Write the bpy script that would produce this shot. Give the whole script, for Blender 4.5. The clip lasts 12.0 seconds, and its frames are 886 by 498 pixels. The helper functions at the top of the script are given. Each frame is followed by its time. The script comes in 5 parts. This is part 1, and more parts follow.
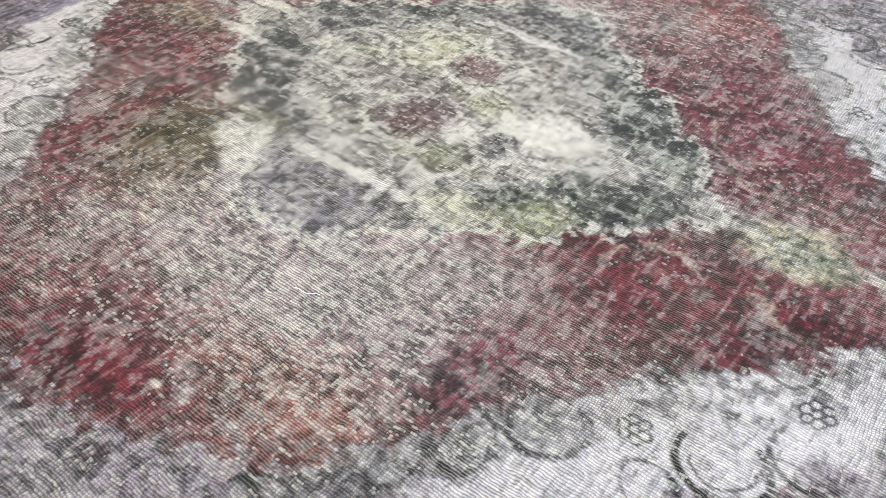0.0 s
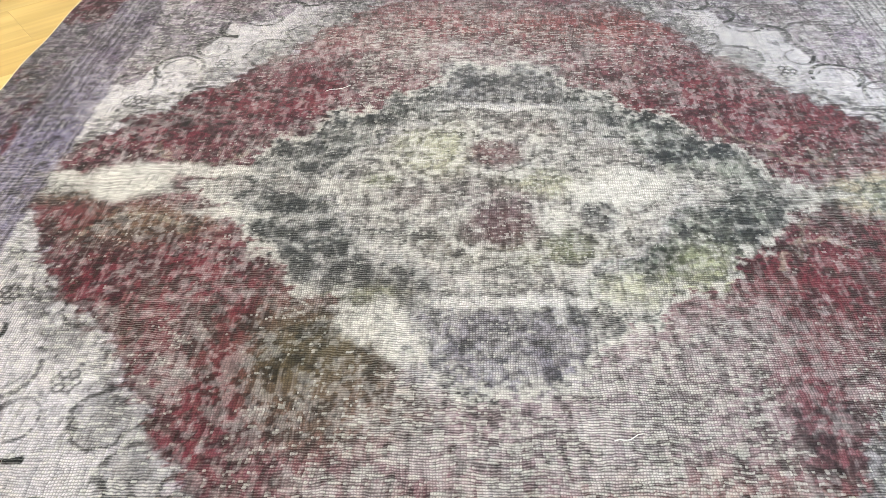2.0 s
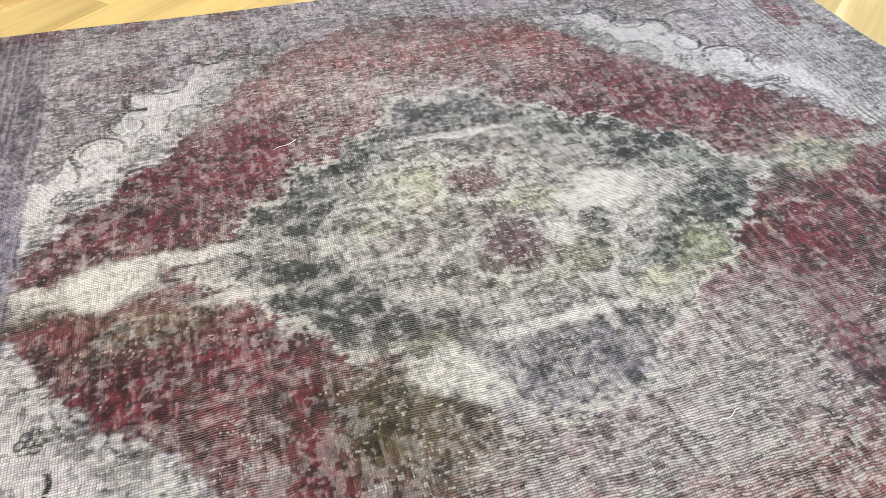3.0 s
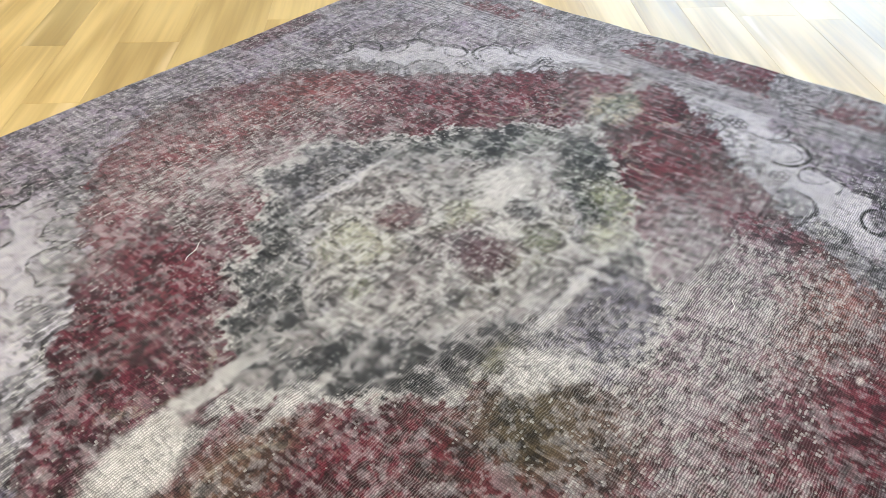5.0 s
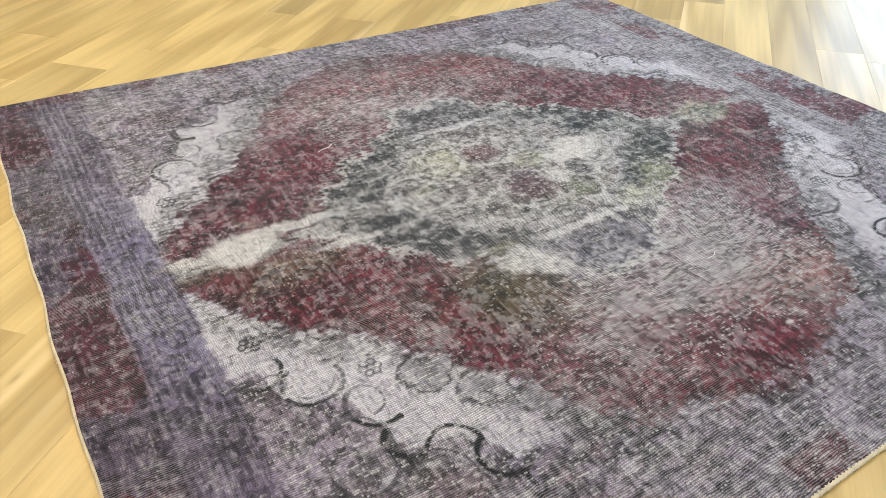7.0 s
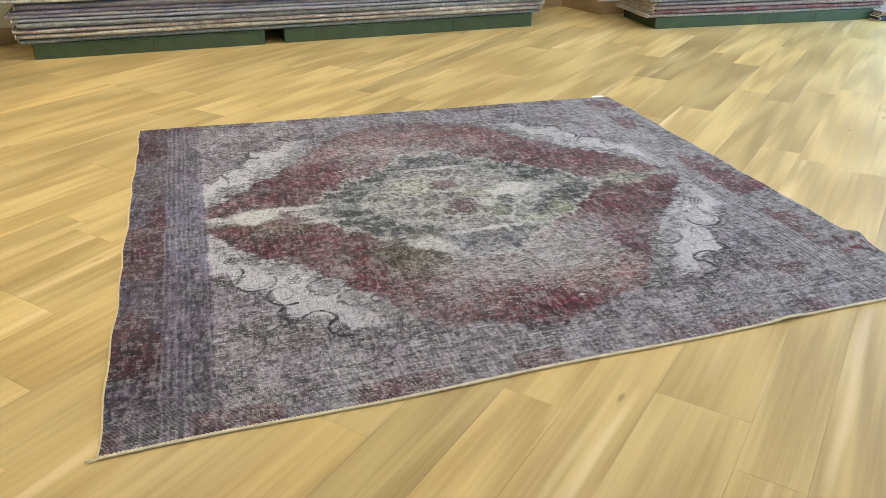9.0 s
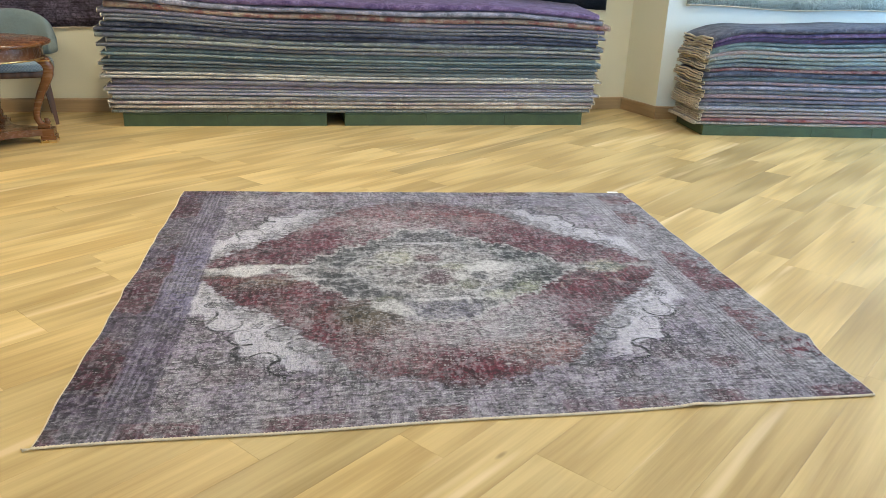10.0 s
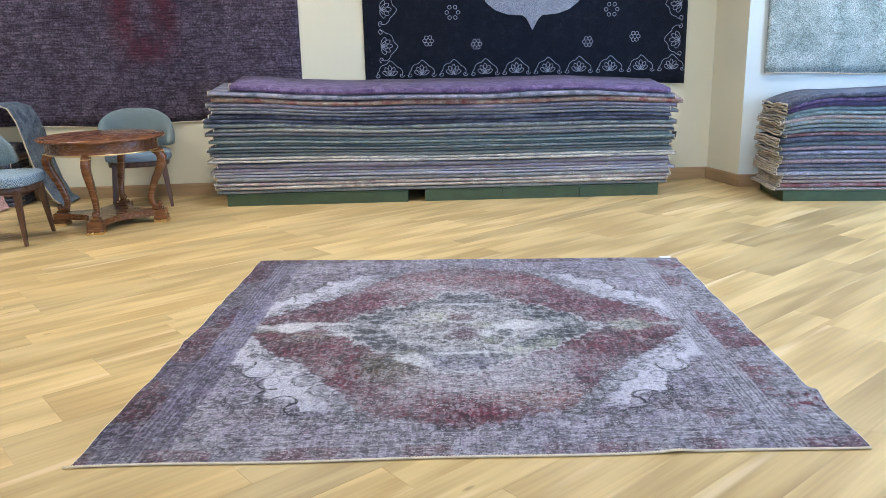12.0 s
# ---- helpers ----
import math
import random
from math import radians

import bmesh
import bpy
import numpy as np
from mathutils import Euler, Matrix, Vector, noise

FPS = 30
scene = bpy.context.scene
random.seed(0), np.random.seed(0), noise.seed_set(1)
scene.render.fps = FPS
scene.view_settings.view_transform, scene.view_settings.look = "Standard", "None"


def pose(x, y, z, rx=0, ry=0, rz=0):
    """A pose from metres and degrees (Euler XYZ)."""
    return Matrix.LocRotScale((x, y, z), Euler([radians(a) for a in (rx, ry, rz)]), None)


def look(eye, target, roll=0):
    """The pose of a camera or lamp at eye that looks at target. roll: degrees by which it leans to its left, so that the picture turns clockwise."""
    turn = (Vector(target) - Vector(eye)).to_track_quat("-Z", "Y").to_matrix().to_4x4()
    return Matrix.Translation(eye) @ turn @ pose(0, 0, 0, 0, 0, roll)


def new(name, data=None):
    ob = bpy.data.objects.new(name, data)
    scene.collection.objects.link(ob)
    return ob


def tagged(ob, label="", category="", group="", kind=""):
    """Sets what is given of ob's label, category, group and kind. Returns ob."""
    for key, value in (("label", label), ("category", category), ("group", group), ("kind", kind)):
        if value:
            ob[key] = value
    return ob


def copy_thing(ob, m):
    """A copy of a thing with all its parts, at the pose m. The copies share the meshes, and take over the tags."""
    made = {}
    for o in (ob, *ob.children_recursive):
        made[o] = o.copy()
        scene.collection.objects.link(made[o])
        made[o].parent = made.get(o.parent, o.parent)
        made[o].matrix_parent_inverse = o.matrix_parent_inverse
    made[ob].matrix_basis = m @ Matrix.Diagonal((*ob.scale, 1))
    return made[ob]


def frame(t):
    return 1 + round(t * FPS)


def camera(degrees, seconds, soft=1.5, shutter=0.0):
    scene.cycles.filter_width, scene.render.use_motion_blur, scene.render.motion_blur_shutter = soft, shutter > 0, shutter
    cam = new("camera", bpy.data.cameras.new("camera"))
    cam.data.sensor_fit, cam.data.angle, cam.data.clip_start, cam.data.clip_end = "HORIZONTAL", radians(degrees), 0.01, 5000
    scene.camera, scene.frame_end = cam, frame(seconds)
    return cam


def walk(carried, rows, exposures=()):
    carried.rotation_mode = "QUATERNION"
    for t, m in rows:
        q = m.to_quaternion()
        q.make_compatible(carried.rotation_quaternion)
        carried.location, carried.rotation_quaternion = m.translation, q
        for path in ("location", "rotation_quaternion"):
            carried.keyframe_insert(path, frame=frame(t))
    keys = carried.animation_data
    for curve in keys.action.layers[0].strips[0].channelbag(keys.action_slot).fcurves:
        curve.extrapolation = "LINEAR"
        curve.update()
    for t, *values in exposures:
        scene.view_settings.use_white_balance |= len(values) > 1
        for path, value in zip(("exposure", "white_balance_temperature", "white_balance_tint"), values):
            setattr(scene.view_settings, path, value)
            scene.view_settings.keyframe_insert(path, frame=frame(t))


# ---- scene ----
cam = camera(59.1, 12.0, soft=0.8)
PATH = [
    (0, (2.304, -0.045, 1.011), (1.494, 1.154, -0.369), 1.4),
    (0.5, (2.075, -0.016, 1.0), (1.472, 1.285, -0.395), 0.3),
    (1, (1.798, -0.024, 1.089), (1.429, 1.375, -0.292), -0.7),
    (1.5, (1.538, -0.147, 1.14), (1.345, 1.332, -0.193), -1.4),
    (2, (1.296, -0.137, 1.094), (1.288, 1.347, -0.247), -1.3),
    (2.5, (1.068, -0.075, 1.118), (1.292, 1.391, -0.224), -0.8),
    (2.7, (0.978, -0.064, 1.127), (1.308, 1.394, -0.201), -0.8),
    (4.3, (0.373, 0.263, 1.172), (1.432, 1.378, -0.106), -1.4),
    (4.5, (0.294, 0.307, 1.181), (1.443, 1.336, -0.092), -0.5),
    (5, (0.182, 0.382, 1.198), (1.447, 1.285, -0.062), 0.3),
    (5.5, (0.156, 0.395, 1.219), (1.39, 1.355, -0.027), -0.7),
    (6, (0.132, 0.238, 1.211), (1.251, 1.355, -0.013), -1.1),
    (6.5, (0.151, -0.045, 1.203), (1.154, 1.203, 0.004), -0.5),
    (7, (0.044, -0.399, 1.217), (0.965, 0.954, 0.066), 0.1),
    (7.2, (0.018, -0.54, 1.247), (0.906, 0.851, 0.117), 0.1),
    (8.8, (0.214, -1.595, 1.327), (0.862, 0.053, 0.396), -0.0),
    (9, (0.287, -1.696, 1.341), (0.901, -0.018, 0.442), 0.3),
    (9.5, (0.553, -1.934, 1.365), (1.057, -0.177, 0.553), 1.0),
    (10, (0.756, -2.119, 1.38), (1.141, -0.283, 0.688), 2.2),
    (10.5, (0.918, -2.307, 1.386), (1.22, -0.423, 0.788), 2.2),
    (11, (1.077, -2.389, 1.397), (1.246, -0.48, 0.825), 0.2),
    (11.5, (1.199, -2.446, 1.379), (1.279, -0.521, 0.844), -1.1),
    (12, (1.232, -2.455, 1.37), (1.283, -0.519, 0.872), -1.3),
]
# seconds, stops, kelvin, tint
EXPOSURES = [
    (0.0, 0.28, 6150, 7), (2.5, 0.22, 6150, 8), (4.5, -0.03, 6100, 11), (7.2, -0.08, 6050, 11),
    (9.0, -0.24, 6100, 9), (10.5, -0.06, 5700, 13), (12.0, 0.0, 5200, 17),
]
walk(cam, [(t, look(e, g, r)) for t, e, g, r in PATH], EXPOSURES)

# ---------------------------------------------------------------- plan
WALL_A, WALL_B = Vector((-4.6, 5.19, 0)), Vector((4.2, 5.52, 0))   # back wall line
CORNER = Vector((4.31, 4.98, 0))                                   # outer corner of the return
SLOPE = math.atan(-0.107)                                          # right-hand wall's turn
CEIL = 3.3
ROOM_X0, ROOM_X1, ROOM_Y0 = -4.6, 8.2, -4.6


# ---------------------------------------------------------------- helpers of this scene
def mesh_of(name, verts, faces, smooth=False):
    me = bpy.data.meshes.new(name)
    me.from_pydata([tuple(v) for v in verts], [], faces)
    me.validate()
    if smooth:
        me.polygons.foreach_set("use_smooth", [True] * len(me.polygons))
    me.update()
    return me


def part(name, bm, material, parent=None, label="", smooth=False):
    """Links a bmesh, or a mesh, as one object under a thing or a part."""
    if isinstance(bm, bmesh.types.BMesh):
        me = bpy.data.meshes.new(name)
        bmesh.ops.recalc_face_normals(bm, faces=bm.faces)
        bm.to_mesh(me)
        bm.free()
        if smooth:
            me.polygons.foreach_set("use_smooth", [True] * len(me.polygons))
    else:
        me = bm
    if material is not None and not me.materials:
        me.materials.append(material)
    ob = new(name, me)
    if parent is not None:
        ob.parent = parent
    if label:
        ob["label"] = label
    return ob


def thing(name, m, label, category, group="", kind=""):
    ob = new(name)
    ob.matrix_basis = m
    ob.empty_display_size = 0.1
    return tagged(ob, label, category, group, kind)


def add_box(bm, lo, hi, bevel=0.0, m=None, segments=2):
    r = bmesh.ops.create_cube(bm, size=1)
    vs = r["verts"]
    for v in vs:
        v.co = Vector([l + (c + 0.5) * (h - l) for c, l, h in zip(v.co, lo, hi)])
    if bevel:
        es = list({e for v in vs for e in v.link_edges})
        out = bmesh.ops.bevel(bm, geom=es, offset=bevel, segments=segments, profile=0.5, affect="EDGES")
        vs = list({v for v in vs if v.is_valid} | set(out["verts"]))
    if m is not None:
        bmesh.ops.transform(bm, matrix=m, verts=vs)
    return vs


def boxm(lo, hi, bevel=0.0, m=None, segments=2):
    bm = bmesh.new()
    add_box(bm, lo, hi, bevel, m, segments)
    return bm


def lathe(profile, n=40):
    """Turns (radius, height) pairs round the z axis."""
    bm = bmesh.new()
    rings = []
    for r, z in profile:
        if r < 1e-5:
            rings.append([bm.verts.new((0, 0, z))])
        else:
            rings.append([bm.verts.new((r * math.cos(2 * math.pi * i / n), r * math.sin(2 * math.pi * i / n), z)) for i in range(n)])
    for a, b in zip(rings, rings[1:]):
        for i in range(n):
            j = (i + 1) % n
            if len(a) == 1 and len(b) > 1:
                bm.faces.new((a[0], b[i], b[j]))
            elif len(b) == 1 and len(a) > 1:
                bm.faces.new((a[i], a[j], b[0]))
            elif len(a) > 1:
                bm.faces.new((a[i], a[j], b[j], b[i]))
    return bm


def sweep(points, shape, closed_ends=True, scale=None, up=Vector((0, 0, 1))):
    """Sweeps a closed outline (side, up) along a line of points."""
    bm = bmesh.new()
    pts = [Vector(p) for p in points]
    rings = []
    for i, p in enumerate(pts):
        d = (pts[min(i + 1, len(pts) - 1)] - pts[max(i - 1, 0)]).normalized()
        side = d.cross(up)
        side = side.normalized() if side.length > 1e-4 else Vector((1, 0, 0))
        top = side.cross(d)
        k = scale[i] if scale else 1.0
        rings.append([bm.verts.new(p + side * (a * k) + top * (b * k)) for a, b in shape])
    n = len(shape)
    for a, b in zip(rings, rings[1:]):
        for i in range(n):
            bm.faces.new((a[i], a[(i + 1) % n], b[(i + 1) % n], b[i]))
    if closed_ends:
        bm.faces.new(rings[0][::-1])
        bm.faces.new(rings[-1])
    return bm


def circle(r, n=10, flat=1.0):
    return [(r * math.cos(2 * math.pi * i / n), r * flat * math.sin(2 * math.pi * i / n)) for i in range(n)]


def wallside(x):
    """Depth of the back wall's face at x."""
    return WALL_A.y + (WALL_B.y - WALL_A.y) * (x - WALL_A.x) / (WALL_B.x - WALL_A.x)


# ---------------------------------------------------------------- node materials
def material(name):
    mat = bpy.data.materials.new(name)
    mat.use_nodes = True
    nt = mat.node_tree
    return mat, nt, nt.nodes["Principled BSDF"]


def node(nt, kind, **inputs):
    nd = nt.nodes.new(kind)
    for key, value in inputs.items():
        socket = nd.inputs[int(key[1:])] if key[0] == "i" and key[1:].isdigit() else nd.inputs[key]
        if isinstance(value, bpy.types.NodeSocket):
            nt.links.new(value, socket)
        else:
            socket.default_value = value
    return nd


def math_node(nt, op, a, b=0.0, clamp=False):
    nd = node(nt, "ShaderNodeMath", i0=a, i1=b)
    nd.operation, nd.use_clamp = op, clamp
    return nd.outputs[0]


def mix(nt, fac, a, b, blend="MIX"):
    nd = nt.nodes.new("ShaderNodeMix")
    nd.data_type, nd.blend_type = "RGBA", blend
    for socket, value in ((nd.inputs[0], fac), (nd.inputs[6], a), (nd.inputs[7], b)):
        if isinstance(value, bpy.types.NodeSocket):
            nt.links.new(value, socket)
        else:
            socket.default_value = (*value, 1) if isinstance(value, tuple) and len(value) == 3 else value
    return nd.outputs[2]


def ramp(nt, fac, *stops):
    nd = node(nt, "ShaderNodeValToRGB", Fac=fac)
    el = nd.color_ramp.elements
    while len(el) < len(stops):
        el.new(0.5)
    for e, (p, c) in zip(el, stops):
        e.position, e.color = p, (c, c, c, 1) if isinstance(c, (int, float)) else (*c, 1)
    return nd.outputs[0]


def coords(nt, scale=(1, 1, 1), kind="Object", shift=None):
    tc = nt.nodes.new("ShaderNodeTexCoord")
    v = tc.outputs[kind]
    if shift is not None:
        nd = nt.nodes.new("ShaderNodeVectorMath")
        nt.links.new(v, nd.inputs[0])
        nt.links.new(shift, nd.inputs[1])
        v = nd.outputs[0]
    mp = node(nt, "ShaderNodeMapping", Vector=v, Scale=scale)
    return mp.outputs[0]


def noise_of(nt, vector, scale, detail=4.0, rough=0.55):
    return node(nt, "ShaderNodeTexNoise", Vector=vector, Scale=scale, Detail=detail, Roughness=rough).outputs[0]


def bump(nt, bsdf, height, strength, distance):
    nd = node(nt, "ShaderNodeBump", Height=height, Strength=strength, Distance=distance)
    nt.links.new(nd.outputs[0], bsdf.inputs["Normal"])
    return nd


def plain(name, colour, rough=0.6, metal=0.0, vary=0.15, scale=6.0, bumpy=0.0, bscale=60.0, sheen=0.0):
    """Paint, cloth or metal with unevenness at two scales."""
    mat, nt, bs = material(name)
    co = coords(nt)
    big, fine = noise_of(nt, co, scale, 4), noise_of(nt, co, bscale, 3)
    both = math_node(nt, "ADD", math_node(nt, "MULTIPLY", big, 0.65), math_node(nt, "MULTIPLY", fine, 0.35))
    lo, hi = tuple(c * (1 - vary) for c in colour), tuple(min(1, c * (1 + vary)) for c in colour)
    nt.links.new(ramp(nt, both, (0.3, lo), (0.7, hi)), bs.inputs["Base Color"])
    nt.links.new(ramp(nt, big, (0.3, max(0.02, rough - 0.08)), (0.7, min(1, rough + 0.08))), bs.inputs["Roughness"])
    bs.inputs["Metallic"].default_value = metal
    if sheen:
        bs.inputs["Sheen Weight"].default_value = sheen
    if bumpy:
        bump(nt, bs, both, bumpy, 0.01)
    return mat


def wood(name, dark, light, rough=0.35, along=(1.5, 22, 22), coat=0.0, vary=0.0):
    """Grain along the local x axis; vary: how far pieces differ."""
    mat, nt, bs = material(name)
    oi = nt.nodes.new("ShaderNodeObjectInfo")
    geo = nt.nodes.new("ShaderNodeNewGeometry")
    rnd = math_node(nt, "FRACT", math_node(nt, "ADD", oi.outputs["Random"], geo.outputs["Random Per Island"]))
    off = math_node(nt, "MULTIPLY", rnd, 83.0)
    comb = node(nt, "ShaderNodeCombineXYZ", X=off, Y=off, Z=off)
    co = coords(nt, along, shift=comb.outputs[0])
    grain = noise_of(nt, co, 1.6, 6, 0.62)
    rings = node(nt, "ShaderNodeTexWave", Vector=co, Scale=0.22, Distortion=9.0, Detail=3.0, **{"Detail Scale": 0.7}).outputs[1]
    g = math_node(nt, "ADD", math_node(nt, "MULTIPLY", grain, 0.68), math_node(nt, "MULTIPLY", rings, 0.32))
    col = ramp(nt, g, (0.25, dark), (0.72, light))
    if vary:
        tone = ramp(nt, rnd, (0.0, 1 - vary), (0.12, 1 - 0.45 * vary), (0.5, 1.0), (0.85, 1 + 0.3 * vary), (1.0, 1 + 0.65 * vary))
        col = mix(nt, 1.0, col, tone, "MULTIPLY")
        warm = math_node(nt, "FRACT", math_node(nt, "MULTIPLY", rnd, 7.3))
        col = mix(nt, math_node(nt, "MULTIPLY", warm, 0.30), col, mix(nt, 1.0, col, (1.06, 0.93, 0.72), "MULTIPLY"))
        sap = noise_of(nt, coords(nt, (0.7, 9, 1), shift=comb.outputs[0]), 1.0, 2)
        col = mix(nt, ramp(nt, sap, (0.62, 0.0), (0.72, 0.55)), col, (0.80, 0.62, 0.36))
        knots = node(nt, "ShaderNodeTexVoronoi", Vector=coords(nt, (1.3, 4.2, 1), shift=comb.outputs[0]), Scale=1.0).outputs[0]
        col = mix(nt, ramp(nt, knots, (0.015, 0.55), (0.045, 0.0)), col, (0.16, 0.09, 0.035))
    nt.links.new(col, bs.inputs["Base Color"])
    nt.links.new(ramp(nt, grain, (0.3, rough - 0.07), (0.7, rough + 0.1)), bs.inputs["Roughness"])
    if coat:
        bs.inputs["Coat Weight"].default_value = coat
        bs.inputs["Coat Roughness"].default_value = 0.12
    bump(nt, bs, g, 0.12, 0.002)
    return mat


def textile(name, colour, second, patch=5.0, fine=140.0, mixing=0.5, wear=(0.30, 0.30, 0.30)):
    """Old knotted wool: two colours in worn patches, with knots."""
    mat, nt, bs = material(name)
    oi = nt.nodes.new("ShaderNodeObjectInfo")
    off = math_node(nt, "MULTIPLY", oi.outputs["Random"], 47.0)
    comb = node(nt, "ShaderNodeCombineXYZ", X=off, Y=off, Z=off)
    co = coords(nt, shift=comb.outputs[0])
    p = noise_of(nt, co, patch, 5, 0.65)
    s = noise_of(nt, co, fine, 2)
    col = mix(nt, ramp(nt, p, (0.5 - 0.25 * mixing, 0.0), (0.5 + 0.25 * mixing, 1.0)), colour, second)
    w = noise_of(nt, co, patch * 3.1, 4, 0.7)
    col = mix(nt, ramp(nt, w, (0.52, 0.0), (0.72, 0.6)), col, wear)
    col = mix(nt, 1.0, col, ramp(nt, s, (0.3, 0.42), (0.7, 1.40)), "MULTIPLY")
    nt.links.new(col, bs.inputs["Base Color"])
    bs.inputs["Roughness"].default_value = 0.95
    bs.inputs["Specular IOR Level"].default_value = 0.15
    bs.inputs["Sheen Weight"].default_value = 0.12
    bump(nt, bs, s, 0.35, 0.004)
    return mat


# ---------------------------------------------------------------- world and light
world = bpy.data.worlds.new("sky")
scene.world = world
world.use_nodes = True
wn = world.node_tree
sky = wn.nodes.new("ShaderNodeTexSky")
sky.sky_type, sky.sun_disc = "NISHITA", False
sky.sun_elevation, sky.sun_rotation = radians(38), radians(200)
wn.links.new(sky.outputs[0], wn.nodes["Background"].inputs[0])
wn.nodes["Background"].inputs[1].default_value = 0.10


def area(name, m, w, h, power, colour, spread=180):
    la = bpy.data.lights.new(name, "AREA")
    la.shape, la.size, la.size_y, la.energy, la.color, la.spread = "RECTANGLE", w, h, power, colour, radians(spread)
    ob = new(name, la)
    ob.matrix_basis = m
    return ob


WIN_Y0, WIN_Y1, WIN_Z0, WIN_Z1 = -0.6, 4.2, 0.1, 2.7      # glazed front in the wall at the right
area("window_daylight", look((ROOM_X1 - 0.12, (WIN_Y0 + WIN_Y1) / 2, 1.45), (0, (WIN_Y0 + WIN_Y1) / 2, 1.0)), 4.7, 2.5, 270, (0.44, 0.70, 1.0))
SHOP_X0, SHOP_X1 = 0.2, 6.2                               # shop window behind the walk
area("shopfront_daylight", look(((SHOP_X0 + SHOP_X1) / 2, ROOM_Y0 + 0.12, 1.6), ((SHOP_X0 + SHOP_X1) / 2, 0, 1.2)), 5.6, 2.5, 95, (0.86, 0.93, 1.0))
LAMPS = [(x, y) for y in (-1.4, 1.6, 4.0) for x in (-2.6, 0.0, 2.6, 5.2)]
for lx, ly in LAMPS:
    warm = (1.0, 0.91, 0.70) if lx < 2 else (1.0, 0.96, 0.86)
    area("ceiling_lamp_light", look((lx, ly, CEIL - 0.06), (lx, ly + 0.001, 0)), 0.28, 0.28, (26 if lx < 2 else 20) * (0.55 if ly < 0 else 1.05), warm, 125)

# ---------------------------------------------------------------- materials
M_FLOOR = wood("oak_floor", (0.42, 0.292, 0.116), (0.63, 0.468, 0.208), 0.37, (1.1, 34, 34), vary=0.24)
M_FLOOR.node_tree.nodes["Principled BSDF"].inputs["Specular IOR Level"].default_value = 0.30
M_SUB = plain("floor_bed", (0.05, 0.035, 0.02), 0.9)
M_SKIRT = wood("oak_skirting", (0.30, 0.19, 0.09), (0.46, 0.31, 0.15), 0.45)
M_WALL = plain("cream_wall_paint", (0.80, 0.74, 0.53), 0.75, vary=0.05, scale=1.3, bumpy=0.06, bscale=90)
M_WALL2 = plain("white_wall_paint", (0.74, 0.78, 0.73), 0.75, vary=0.05, scale=1.3, bumpy=0.06, bscale=90)
M_CEIL = plain("ceiling_paint", (0.80, 0.78, 0.72), 0.85, vary=0.03)
M_GREEN = plain("green_painted_wood", (0.050, 0.078, 0.034), 0.5, vary=0.3, scale=9, bumpy=0.25)
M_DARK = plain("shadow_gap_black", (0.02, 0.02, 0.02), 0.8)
M_MAHOG = wood("mahogany", (0.115, 0.042, 0.014), (0.215, 0.084, 0.028), 0.24, (5, 40, 40), coat=0.25)
M_BRASS = plain("brass", (0.80, 0.58, 0.26), 0.28, 1.0)
M_WALNUT = wood("walnut_legs", (0.055, 0.026, 0.014), (0.13, 0.062, 0.032), 0.38, (20, 20, 2))
M_CHAIR = textile("grey_blue_upholstery", (0.19, 0.24, 0.25), (0.24, 0.29, 0.29), 6, 260, 0.8, (0.27, 0.31, 0.31))
M_BINDING = plain("cream_selvedge", (0.62, 0.53, 0.38), 0.95, vary=0.25, scale=40, bumpy=0.5, bscale=300)
M_BACKING = plain("cream_rug_backing", (0.50, 0.43, 0.32), 0.95, vary=0.35, scale=14, bumpy=0.4, bscale=200)
M_WHITE = plain("white_card", (0.82, 0.82, 0.80), 0.6, vary=0.03)
M_BLACK = plain("black_card", (0.015, 0.015, 0.017), 0.5)
M_METAL = plain("lamp_metal", (0.75, 0.75, 0.74), 0.4, 0.6)
M_FRAME = plain("window_frame_paint", (0.16, 0.16, 0.16), 0.45)


def woven_band():
    """Blue and white woven weave on the seats."""
    mat, nt, bs = material("blue_white_weave")
    co = coords(nt)
    a = node(nt, "ShaderNodeTexChecker", Vector=co, Scale=85.0, Color1=(0.36, 0.43, 0.46, 1), Color2=(0.07, 0.12, 0.18, 1)).outputs[0]
    n = noise_of(nt, co, 30, 3)
    nt.links.new(mix(nt, ramp(nt, n, (0.4, 0.0), (0.6, 0.5)), a, (0.20, 0.26, 0.30)), bs.inputs["Base Color"])
    bs.inputs["Roughness"].default_value = 0.9
    bump(nt, bs, n, 0.3, 0.004)
    return mat


M_WEAVE = woven_band()


def glass():
    mat, nt, bs = material("window_glass")
    bs.inputs["Transmission Weight"].default_value = 1.0
    bs.inputs["Roughness"].default_value = 0.0
    bs.inputs["IOR"].default_value = 1.45
    return mat


M_GLASS = glass()


def glow(name, colour, strength):
    mat, nt, bs = material(name)
    bs.inputs["Emission Color"].default_value = (*colour, 1)
    bs.inputs["Emission Strength"].default_value = strength
    return mat


M_BULB = glow("lamp_glass", (1.0, 0.86, 0.62), 6.0)
M_OUT = glow("bright_street", (0.33, 0.64, 1.0), 1.2)

